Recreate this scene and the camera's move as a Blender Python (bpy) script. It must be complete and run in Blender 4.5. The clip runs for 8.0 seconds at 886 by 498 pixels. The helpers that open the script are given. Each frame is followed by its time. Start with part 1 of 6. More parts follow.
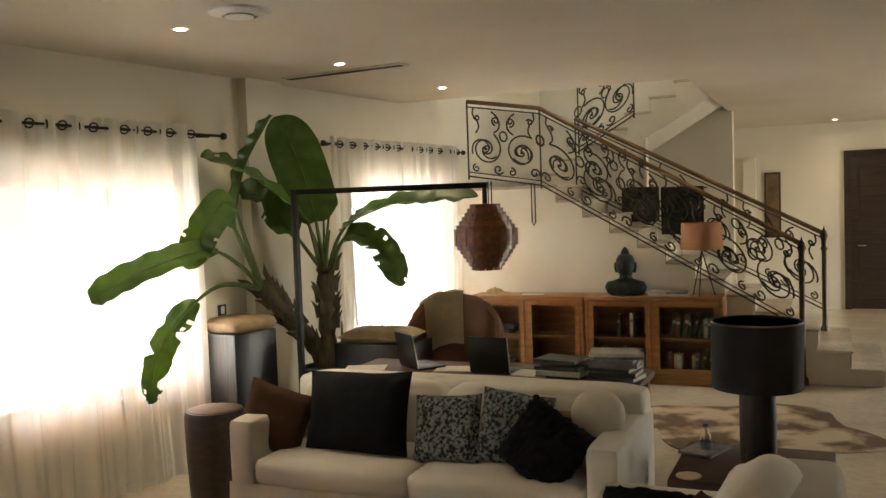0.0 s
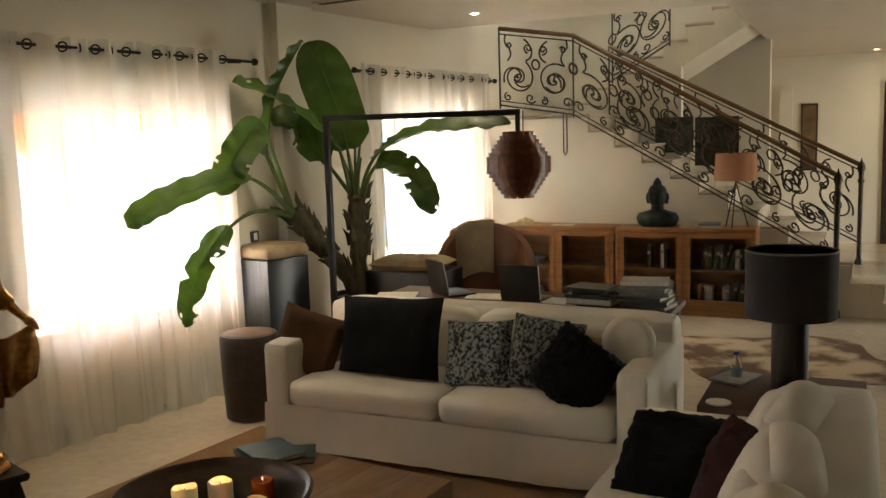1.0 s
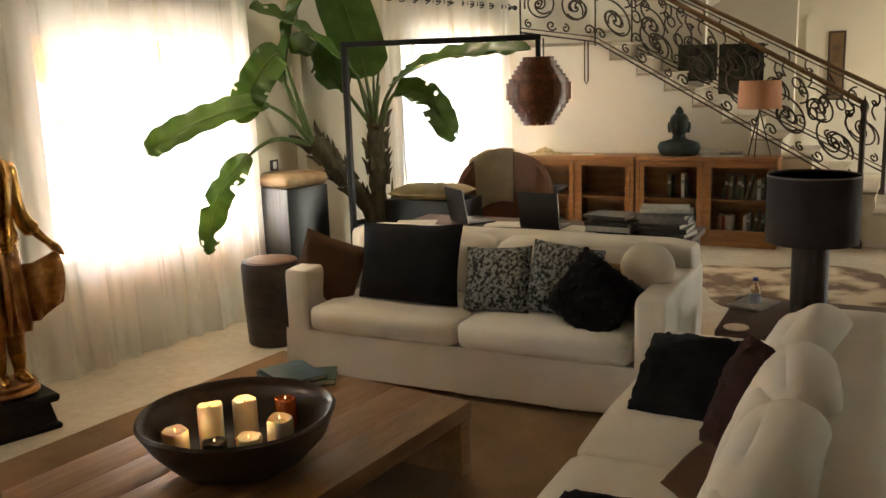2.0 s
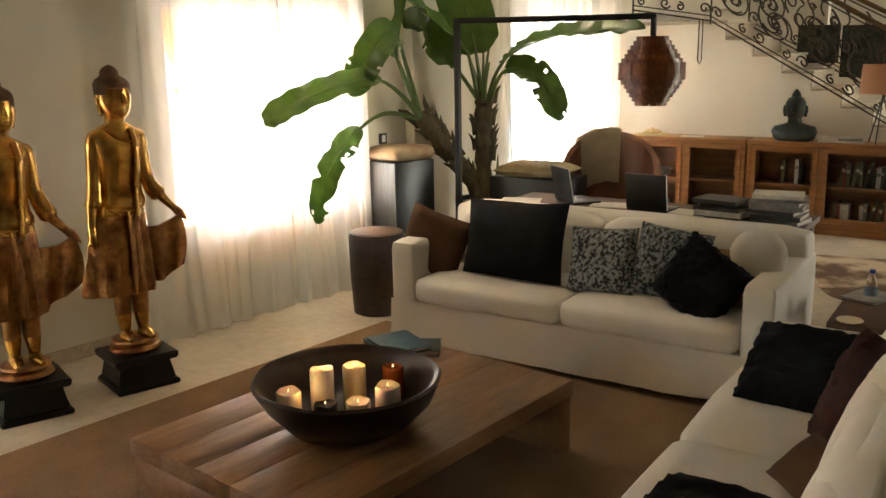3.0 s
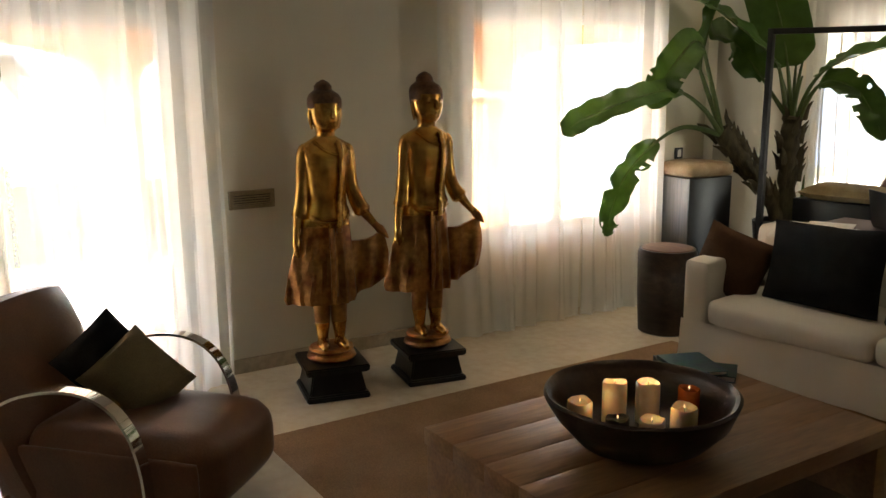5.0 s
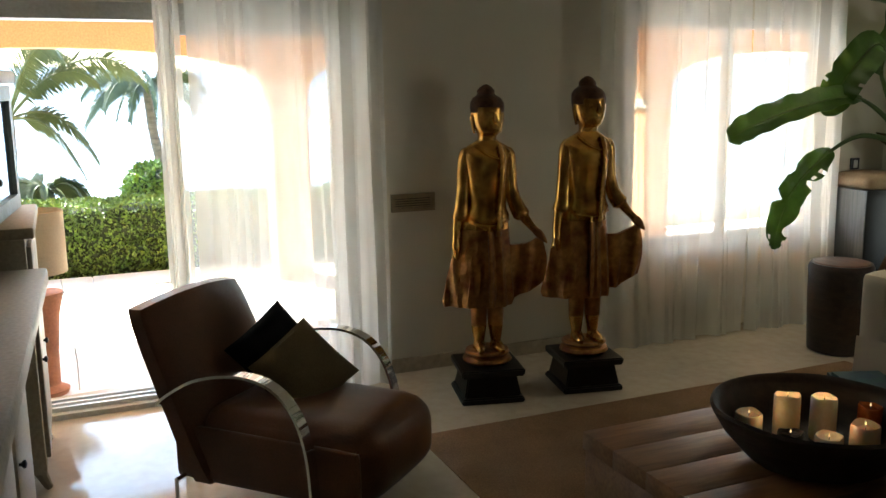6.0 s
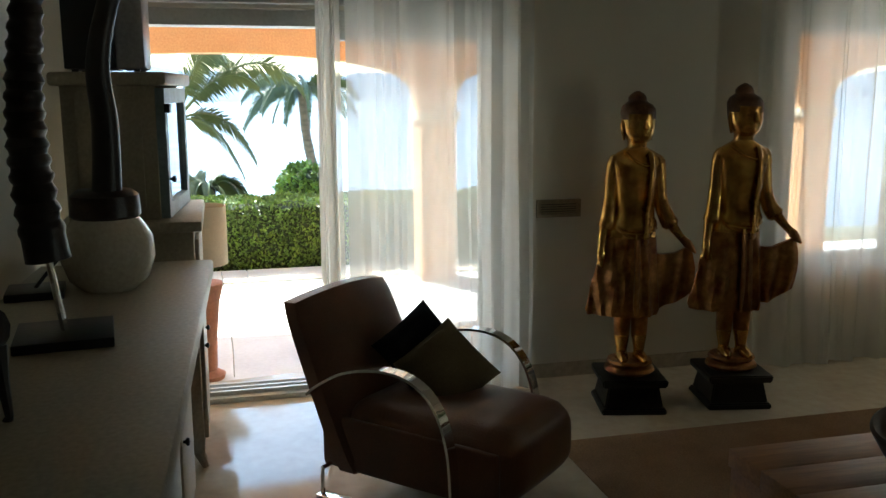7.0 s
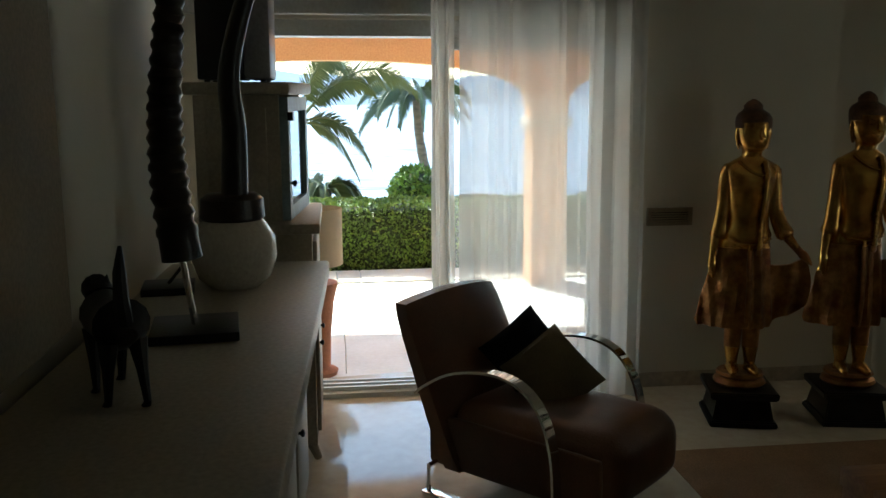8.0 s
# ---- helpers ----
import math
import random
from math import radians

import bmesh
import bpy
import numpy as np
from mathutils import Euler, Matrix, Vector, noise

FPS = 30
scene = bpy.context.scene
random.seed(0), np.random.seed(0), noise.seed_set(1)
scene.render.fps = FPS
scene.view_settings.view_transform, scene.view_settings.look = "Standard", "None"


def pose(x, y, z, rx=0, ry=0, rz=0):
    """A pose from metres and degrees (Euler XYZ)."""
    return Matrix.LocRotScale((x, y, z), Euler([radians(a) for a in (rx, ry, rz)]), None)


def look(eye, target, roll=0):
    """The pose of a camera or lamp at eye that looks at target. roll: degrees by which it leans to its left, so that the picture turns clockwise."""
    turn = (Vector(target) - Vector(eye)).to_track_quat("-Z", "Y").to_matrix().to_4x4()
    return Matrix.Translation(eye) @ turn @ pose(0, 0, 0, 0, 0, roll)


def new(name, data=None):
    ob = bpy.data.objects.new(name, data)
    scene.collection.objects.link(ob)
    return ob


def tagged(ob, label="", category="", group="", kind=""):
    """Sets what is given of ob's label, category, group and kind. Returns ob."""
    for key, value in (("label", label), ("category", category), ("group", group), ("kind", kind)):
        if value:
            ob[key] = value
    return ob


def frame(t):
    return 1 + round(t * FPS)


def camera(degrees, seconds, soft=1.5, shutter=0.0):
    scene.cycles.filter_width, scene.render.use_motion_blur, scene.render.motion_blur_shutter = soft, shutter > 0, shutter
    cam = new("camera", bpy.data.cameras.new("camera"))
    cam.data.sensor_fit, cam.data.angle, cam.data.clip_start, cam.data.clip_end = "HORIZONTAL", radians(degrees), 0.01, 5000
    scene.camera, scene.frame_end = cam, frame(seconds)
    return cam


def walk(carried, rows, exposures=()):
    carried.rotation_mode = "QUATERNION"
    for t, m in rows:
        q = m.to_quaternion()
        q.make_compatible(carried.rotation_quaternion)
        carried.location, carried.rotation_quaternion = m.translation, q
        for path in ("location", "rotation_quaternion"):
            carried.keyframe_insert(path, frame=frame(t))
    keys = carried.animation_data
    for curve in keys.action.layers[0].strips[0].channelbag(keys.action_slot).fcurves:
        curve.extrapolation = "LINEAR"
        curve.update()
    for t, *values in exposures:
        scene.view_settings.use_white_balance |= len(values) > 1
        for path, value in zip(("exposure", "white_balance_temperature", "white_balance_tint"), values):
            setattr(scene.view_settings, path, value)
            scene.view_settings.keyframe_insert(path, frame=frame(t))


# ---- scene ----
cam = camera(53.0, 8.0)
PATH = [
    (0, (0.288, -0.413, 1.953), (-0.512, 1.418, 1.853), -2.0),
    (0.5, (0.271, -0.416, 1.93), (-0.575, 1.387, 1.744), -1.9),
    (1, (0.262, -0.429, 1.916), (-0.593, 1.362, 1.668), -1.7),
    (2.5, (0.268, -0.473, 1.861), (-0.674, 1.235, 1.415), -1.2),
    (3, (0.244, -0.523, 1.89), (-0.825, 1.109, 1.449), -0.9),
    (3.5, (0.206, -0.541, 1.88), (-0.958, 1.027, 1.451), -0.6),
    (4, (0.209, -0.539, 1.863), (-1.071, 0.939, 1.444), -0.7),
    (4.5, (0.166, -0.568, 1.869), (-1.235, 0.798, 1.457), -0.1),
    (5, (0.114, -0.591, 1.858), (-1.403, 0.649, 1.455), -0.3),
    (6.5, (0.085, -0.681, 1.779), (-1.698, 0.153, 1.426), -0.5),
    (7, (0.101, -0.701, 1.794), (-1.741, -0.007, 1.443), -0.2),
    (7.5, (0.142, -0.722, 1.804), (-1.744, -0.154, 1.458), -0.1),
    (8, (0.188, -0.723, 1.822), (-1.728, -0.264, 1.478), -0.2),
]
EXPOSURES = [(0, 4.17, 7120, 10), (1, 4.08, 7120, 10), (2.5, 4.65, 7100, 10), (3.5, 4.35, 7150, 10), (4.5, 4.0, 6950, 10), (5.2, 3.6, 6800, 8), (6.5, 2.8, 5950, -2), (7.2, 2.35, 5850, -4), (8, 2.05, 5850, -4)]
walk(cam, [(t, look(eye, target, roll)) for t, eye, target, roll in PATH], EXPOSURES)

# ---- world and light ----
world = bpy.data.worlds.new("sky")
scene.world = world
world.use_nodes = True
wn = world.node_tree
sky = wn.nodes.new("ShaderNodeTexSky")
sky.sky_type = "NISHITA"
sky.sun_disc = False
sky.sun_elevation = radians(48)
sky.sun_rotation = radians(-110)
wn.links.new(sky.outputs[0], wn.nodes["Background"].inputs[0])
wn.nodes["Background"].inputs[1].default_value = 0.15
sun = new("sun", bpy.data.lights.new("sun", "SUN"))
sun.data.energy, sun.data.angle, sun.data.color = 5.0, radians(0.6), (1.0, 0.95, 0.86)
# the sun stands high beyond the terrace, to the side of the door
sun.matrix_world = look((0, 0, 0), (0.95, 0.40, -1.0))

WALL = pose(-4.75, 1.7, 0, 0, 0, -6.5)   # window wall: local x into the room, local y along the wall
CEIL = 3.07


def area_lamp(name, m, sx, sy, watts, colour):
    ob = new(name, bpy.data.lights.new(name, "AREA"))
    ob.data.shape, ob.data.size, ob.data.size_y = "RECTANGLE", sx, sy
    ob.data.energy, ob.data.color = watts, colour
    ob.matrix_world = m
    return ob


# skylight entering by the two curtained windows and the glass door
area_lamp("window_light", WALL @ pose(-0.2, 2.7, 1.42, 90, 0, 90) @ pose(0, 0, 0, 205, 0, 0), 1.75, 1.55, 0.42, (1.0, 0.97, 0.92))
area_lamp("window_light", WALL @ pose(-0.2, 6.6, 1.2, 90, 0, 90) @ pose(0, 0, 0, 205, 0, 0), 1.75, 2.0, 0.35, (1.0, 0.97, 0.92))
area_lamp("window_light", WALL @ pose(-0.45, -1.3, 1.1, 90, 0, 90) @ pose(0, 0, 0, 205, 0, 0), 2.4, 2.0, 1.0, (1.0, 0.97, 0.92))

# added lamp: daylight reaching the hall from its unseen right side
area_lamp("hall_side_light", pose(5.5, 11.0, 1.1, 0, 90, 0), 2.1, 1.5, 7.5, (1.0, 0.95, 0.87))


# ---- materials ----
def material(name, colour, rough=0.6, metal=0.0, scale=8.0, vary=0.15, bump=0.1, bump_scale=60.0, fine=0.08, spec=0.5,
             stretch=(1, 1, 1), second=None, random_amount=0.0, edge=0.2, island=0.0):
    """A surface with broad variation, fine grain and relief."""
    m = bpy.data.materials.new(name)
    m.use_nodes = True
    nt = m.node_tree
    b = nt.nodes["Principled BSDF"]
    b.inputs["Roughness"].default_value, b.inputs["Metallic"].default_value = rough, metal
    b.inputs["Specular IOR Level"].default_value = spec
    tc = nt.nodes.new("ShaderNodeTexCoord")
    mp = nt.nodes.new("ShaderNodeMapping")
    mp.inputs["Scale"].default_value = stretch
    nt.links.new(tc.outputs["Object"], mp.inputs[0])
    big = nt.nodes.new("ShaderNodeTexNoise")
    big.inputs["Scale"].default_value, big.inputs["Detail"].default_value = scale, 6
    nt.links.new(mp.outputs[0], big.inputs["Vector"])
    small = nt.nodes.new("ShaderNodeTexNoise")
    small.inputs["Scale"].default_value, small.inputs["Detail"].default_value = bump_scale, 4
    nt.links.new(mp.outputs[0], small.inputs["Vector"])
    ramp = nt.nodes.new("ShaderNodeValToRGB")
    ramp.color_ramp.elements[0].position, ramp.color_ramp.elements[1].position = 0.5 - edge, 0.5 + edge
    lo = second if second else [c * (1 - vary) for c in colour]
    hi = colour if second else [min(1, c * (1 + vary)) for c in colour]
    ramp.color_ramp.elements[0].color, ramp.color_ramp.elements[1].color = (*lo, 1), (*hi, 1)
    nt.links.new(big.outputs["Fac"], ramp.inputs[0])
    mix = nt.nodes.new("ShaderNodeMix")
    mix.data_type, mix.blend_type = "RGBA", "OVERLAY"
    mix.inputs[0].default_value = fine * 4
    nt.links.new(ramp.outputs[0], mix.inputs[6])
    nt.links.new(small.outputs["Fac"], mix.inputs[7])
    out = mix.outputs[2]
    if random_amount:
        info = nt.nodes.new("ShaderNodeObjectInfo")
        hsv = nt.nodes.new("ShaderNodeHueSaturation")
        mr = nt.nodes.new("ShaderNodeMapRange")
        mr.inputs[3].default_value, mr.inputs[4].default_value = 1 - random_amount, 1 + random_amount
        nt.links.new(info.outputs["Random"], mr.inputs[0])
        nt.links.new(mr.outputs[0], hsv.inputs["Value"])
        nt.links.new(out, hsv.inputs["Color"])
        out = hsv.outputs[0]
    if island:
        geo = nt.nodes.new("ShaderNodeNewGeometry")
        hsv = nt.nodes.new("ShaderNodeHueSaturation")
        mr = nt.nodes.new("ShaderNodeMapRange")
        mr.inputs[3].default_value, mr.inputs[4].default_value = 1 - island, 1 + island
        nt.links.new(geo.outputs["Random Per Island"], mr.inputs[0])
        nt.links.new(mr.outputs[0], hsv.inputs["Value"])
        nt.links.new(out, hsv.inputs["Color"])
        out = hsv.outputs[0]
    nt.links.new(out, b.inputs["Base Color"])
    if bump:
        bp = nt.nodes.new("ShaderNodeBump")
        bp.inputs["Strength"].default_value, bp.inputs["Distance"].default_value = bump, 0.01
        nt.links.new(small.outputs["Fac"], bp.inputs["Height"])
        nt.links.new(bp.outputs[0], b.inputs["Normal"])
    return m


def wood(name, light, dark, rough=0.45, along=(1, 12, 12), pieces=0.12):
    m = material(name, light, rough, scale=2.2, bump=0.12, bump_scale=9, second=dark, stretch=along, fine=0.12, random_amount=pieces)
    return m


def glowing(name, colour, strength):
    m = bpy.data.materials.new(name)
    m.use_nodes = True
    b = m.node_tree.nodes["Principled BSDF"]
    b.inputs["Base Color"].default_value = (*colour, 1)
    b.inputs["Emission Color"].default_value, b.inputs["Emission Strength"].default_value = (*colour, 1), strength
    return m


def sheer(name, through_part):
    """Thin white voile: lets light pass, partly clear, partly scattered."""
    m = bpy.data.materials.new(name)
    m.use_nodes = True
    nt = m.node_tree
    nt.nodes.remove(nt.nodes["Principled BSDF"])
    out = nt.nodes["Material Output"]
    d, tl, tp = (nt.nodes.new("ShaderNodeBsdf" + k) for k in ("Diffuse", "Translucent", "Transparent"))
    tc = nt.nodes.new("ShaderNodeTexCoord")
    no = nt.nodes.new("ShaderNodeTexNoise")
    no.inputs["Scale"].default_value = 3.0
    nt.links.new(tc.outputs["Object"], no.inputs["Vector"])
    ramp = nt.nodes.new("ShaderNodeValToRGB")
    ramp.color_ramp.elements[0].color, ramp.color_ramp.elements[1].color = (0.80, 0.78, 0.72, 1), (0.9, 0.89, 0.85, 1)
    nt.links.new(no.outputs["Fac"], ramp.inputs[0])
    nt.links.new(ramp.outputs[0], d.inputs[0])
    nt.links.new(ramp.outputs[0], tl.inputs[0])
    a, b = nt.nodes.new("ShaderNodeMixShader"), nt.nodes.new("ShaderNodeMixShader")
    a.inputs[0].default_value, b.inputs[0].default_value = 0.55, through_part
    nt.links.new(d.outputs[0], a.inputs[1])
    nt.links.new(tl.outputs[0], a.inputs[2])
    nt.links.new(a.outputs[0], b.inputs[1])
    nt.links.new(tp.outputs[0], b.inputs[2])
    nt.links.new(b.outputs[0], out.inputs[0])
    return m


def clear_glass(name, tint=(1, 1, 1), ior=1.1):
    m = bpy.data.materials.new(name)
    m.use_nodes = True
    b = m.node_tree.nodes["Principled BSDF"]
    b.inputs["Base Color"].default_value, b.inputs["Roughness"].default_value = (*tint, 1), 0.02
    b.inputs["Transmission Weight"].default_value, b.inputs["IOR"].default_value = 1.0, ior
    return m


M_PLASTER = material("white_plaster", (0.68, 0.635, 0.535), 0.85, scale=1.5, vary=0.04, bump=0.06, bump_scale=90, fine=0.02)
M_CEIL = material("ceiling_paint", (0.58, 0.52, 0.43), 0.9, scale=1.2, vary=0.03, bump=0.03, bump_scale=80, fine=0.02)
M_MARBLE = material("polished_cream_marble", (0.62, 0.54, 0.42), 0.07, scale=1.6, vary=0.12, bump=0.01, bump_scale=14, fine=0.06, spec=0.28)
M_TREAD = material("beige_marble", (0.5, 0.43, 0.34), 0.25, scale=3, vary=0.12, bump=0.02, bump_scale=25)
M_LINEN = material("white_linen", (0.74, 0.69, 0.61), 0.9, scale=3, vary=0.06, bump=0.25, bump_scale=220, fine=0.03)
M_BLACKFAB = material("black_velvet", (0.012, 0.012, 0.014), 0.9, scale=6, vary=0.3, bump=0.3, bump_scale=180, spec=0.15)
M_BROWNFAB = material("brown_wool", (0.10, 0.05, 0.028), 0.9, scale=5, vary=0.2, bump=0.4, bump_scale=160, spec=0.2)
M_WINE = material("wine_brown_fur", (0.055, 0.022, 0.02), 0.85, scale=6, vary=0.3, bump=0.5, bump_scale=140, spec=0.2)
M_PATTERN = material("black_and_cream_pattern", (0.25, 0.27, 0.27), 0.85, scale=48, second=(0.014, 0.018, 0.022), bump=0.2, bump_scale=200, edge=0.07)
M_TABLE = wood("oiled_oak_boards", (0.31, 0.165, 0.075), (0.21, 0.105, 0.048), 0.42, (6, 0.8, 6), 0.03)
M_DARKWOOD = wood("dark_stained_wood", (0.045, 0.026, 0.018), (0.022, 0.013, 0.01), 0.4)
M_DESK = wood("red_brown_desk_wood", (0.10, 0.04, 0.022), (0.055, 0.024, 0.014), 0.6)
M_HONEY = wood("honey_teak", (0.34, 0.15, 0.045), (0.22, 0.09, 0.028), 0.4)
M_SLAT = wood("reddish_veneer", (0.24, 0.075, 0.026), (0.12, 0.036, 0.016), 0.28)
M_IRON = material("bronzed_iron", (0.075, 0.06, 0.048), 0.42, 0.7, scale=12, vary=0.3, bump=0.15, bump_scale=90)
M_BLACKMETAL = material("black_metal", (0.02, 0.02, 0.022), 0.45, 0.4, scale=8, vary=0.2, bump=0.05)
M_BRASS = material("polished_handrail_wood", (0.17, 0.095, 0.045), 0.22, 0.0, scale=4, vary=0.2, bump=0.03)
M_GOLD = material("worn_gold_leaf", (0.85, 0.52, 0.13), 0.25, 0.92, scale=9, second=(0.34, 0.15, 0.04), bump=0.22, bump_scale=24, fine=0.1)
M_GILTRED = material("gilt_over_red_lacquer", (0.55, 0.28, 0.085), 0.34, 0.65, scale=10, second=(0.2, 0.06, 0.025), bump=0.5, bump_scale=34, fine=0.12)
M_HAIR = material("dark_lacquer_hair", (0.12, 0.055, 0.025), 0.5, 0.4, scale=20, vary=0.4, bump=0.5, bump_scale=80)
M_BLACKLACQ = material("black_lacquer", (0.008, 0.008, 0.009), 0.35, scale=6, vary=0.3, bump=0.1)
M_LEATHER = material("brown_aniline_leather", (0.135, 0.052, 0.024), 0.36, scale=3.5, vary=0.28, bump=0.18, bump_scale=120)
M_CHROME = material("polished_chrome", (0.75, 0.75, 0.76), 0.06, 1.0, scale=5, vary=0.03, bump=0)
M_RUG = material("tan_sisal_rug", (0.25, 0.155, 0.085), 0.95, scale=3, vary=0.15, bump=0.6, bump_scale=140, fine=0.12, spec=0.1)
M_LEAF = material("banana_leaf", (0.055, 0.108, 0.026), 0.33, scale=5, second=(0.026, 0.066, 0.014), bump=0.12, bump_scale=20, stretch=(1, 1, 1))
nt = M_LEAF.node_tree
lit = nt.nodes.new("ShaderNodeBsdfTranslucent")
lit.inputs[0].default_value = (0.16, 0.3, 0.03, 1)
blend = nt.nodes.new("ShaderNodeMixShader")
blend.inputs[0].default_value = 0.14
nt.links.new(nt.nodes["Principled BSDF"].outputs[0], blend.inputs[1])
nt.links.new(lit.outputs[0], blend.inputs[2])
nt.links.new(blend.outputs[0], nt.nodes["Material Output"].inputs[0])
M_TRUNK = material("fibrous_stem", (0.10, 0.085, 0.04), 0.8, scale=9, second=(0.04, 0.028, 0.016), bump=0.6, bump_scale=24, stretch=(3, 3, 0.7))
M_STALK = material("green_stalk", (0.075, 0.12, 0.03), 0.5, scale=7, vary=0.3, bump=0.1)
M_WAX = material("ivory_wax", (0.80, 0.68, 0.53), 0.45, scale=5, vary=0.08, bump=0.06)
M_WAX.node_tree.nodes["Principled BSDF"].inputs["Subsurface Weight"].default_value = 0.6
M_WAX.node_tree.nodes["Principled BSDF"].inputs["Subsurface Radius"].default_value = (0.04, 0.022, 0.01)
M_FLAME = glowing("candle_flame", (1.0, 0.62, 0.28), 0.16)
M_DOWNLIGHT = glowing("downlight_lens", (1.0, 0.86, 0.6), 18.0)
M_VOILE = sheer("white_voile", 0.25)
M_GLASS = clear_glass("clear_glass")
M_STUCCO = material("apricot_stucco", (0.66, 0.36, 0.17), 0.9, scale=1.5, vary=0.08, bump=0.2, bump_scale=60)
M_CREAMSTONE = material("cream_stone", (0.62, 0.56, 0.46), 0.8, scale=2, vary=0.1, bump=0.1)
M_TERRACE = material("pale_terrace_stone", (0.74, 0.73, 0.71), 0.6, scale=2, vary=0.08, bump=0.08, bump_scale=30)
M_WHITEWOOD = material("limed_beige_wood", (0.40, 0.35, 0.26), 0.5, scale=3, vary=0.05, bump=0.03)
M_ALU = material("white_aluminium", (0.62, 0.61, 0.58), 0.4, 0.1, scale=3, vary=0.04, bump=0.0)
M_BLACKPLASTIC = material("black_plastic", (0.012, 0.012, 0.013), 0.3, scale=6, vary=0.15, bump=0)
M_PAPER = material("paper_pages", (0.66, 0.62, 0.54), 0.85, scale=14, vary=0.08, bump=0.15, bump_scale=90, stretch=(1, 1, 14))


# ---- builders ----
def part(name, bm, mat, parent=None, label="", smooth=True, at=None):
    """Links a bmesh as one mesh object under a thing or a part."""
    me = bpy.data.meshes.new(name)
    bm.to_mesh(me)
    bm.free()
    for p in me.polygons:
        p.use_smooth = smooth
    me.materials.append(mat)
    if smooth:
        me.set_sharp_from_angle(angle=radians(38))
    ob = new(name, me)
    if at is not None:
        ob.matrix_basis = at
    if parent:
        ob.parent = parent
    if label:
        ob["label"] = label
    return ob


def thing(name, m, label, category, group="", kind=""):
    ob = new(name)
    ob.empty_display_size = 0.1
    ob.matrix_basis = m
    return tagged(ob, label, category, group, kind)


def box(bm, x0, x1, y0, y1, z0, z1, bevel=0.0, seg=2, m=None):
    made = bmesh.ops.create_cube(bm, size=1.0, matrix=Matrix.Translation(((x0 + x1) / 2, (y0 + y1) / 2, (z0 + z1) / 2)) @ Matrix.Diagonal((abs(x1 - x0), abs(y1 - y0), abs(z1 - z0), 1)))
    vs = made["verts"]
    if bevel:
        es = list({e for v in vs for e in v.link_edges})
        r = bmesh.ops.bevel(bm, geom=es, offset=bevel, segments=seg, affect="EDGES", profile=0.5)
        vs = list({v for f in r["faces"] for v in f.verts} | {v for v in vs if v.is_valid})
    if m is not None:
        bmesh.ops.transform(bm, matrix=m, verts=vs)
    return vs


def boxed(x0, x1, y0, y1, z0, z1, bevel=0.0, seg=2, m=None):
    bm = bmesh.new()
    box(bm, x0, x1, y0, y1, z0, z1, bevel, seg, m)
    return bm


def lathe(profile, n=32, cap=True):
    """A turned form from (radius, height) pairs."""
    bm = bmesh.new()
    rings = []
    for r, z in profile:
        rings.append([bm.verts.new((max(r, 1e-4) * math.cos(2 * math.pi * k / n), max(r, 1e-4) * math.sin(2 * math.pi * k / n), z)) for k in range(n)])
    for a, b in zip(rings, rings[1:]):
        for k in range(n):
            bm.faces.new((a[k], a[(k + 1) % n], b[(k + 1) % n], b[k]))
    if cap:
        bm.faces.new(rings[0][::-1])
        bm.faces.new(rings[-1])
    return bm


def tube_into(bm, points, radius, n=8, taper=None, flat=1.0):
    """Sweeps a round section along points. taper: radius factor at the end."""
    pts = [Vector(p) for p in points]
    rings = []
    side = None
    for i, p in enumerate(pts):
        t = (pts[min(i + 1, len(pts) - 1)] - pts[max(i - 1, 0)]).normalized()
        if side is None:
            side = t.orthogonal().normalized()
        side = (side - t * side.dot(t)).normalized()
        up = t.cross(side)
        k = i / max(1, len(pts) - 1)
        r = radius[i] if isinstance(radius, (list, tuple)) else radius * (1 + ((taper if taper is not None else 1) - 1) * k)
        rings.append([bm.verts.new(p + side * r * math.cos(2 * math.pi * j / n) + up * r * flat * math.sin(2 * math.pi * j / n)) for j in range(n)])
    for a, b in zip(rings, rings[1:]):
        for j in range(n):
            bm.faces.new((a[j], a[(j + 1) % n], b[(j + 1) % n], b[j]))
    bm.faces.new(rings[0][::-1])
    bm.faces.new(rings[-1])


def tube(points, radius, n=8, taper=None, flat=1.0):
    bm = bmesh.new()
    tube_into(bm, points, radius, n, taper, flat)
    return bm


def smooth_line(pts, n):
    pts = [Vector(p) for p in pts]
    out = []
    for i in range(n + 1):
        k = i / n * (len(pts) - 1)
        j = min(int(k), len(pts) - 2)
        q = k - j
        a, b = pts[j], pts[j + 1]
        a0, b1 = pts[max(j - 1, 0)], pts[min(j + 2, len(pts) - 1)]
        out.append(0.5 * ((2 * a) + (b - a0) * q + (2 * a0 - 5 * a + 4 * b - b1) * q * q + (3 * a - a0 - 3 * b + b1) * q ** 3))
    return out


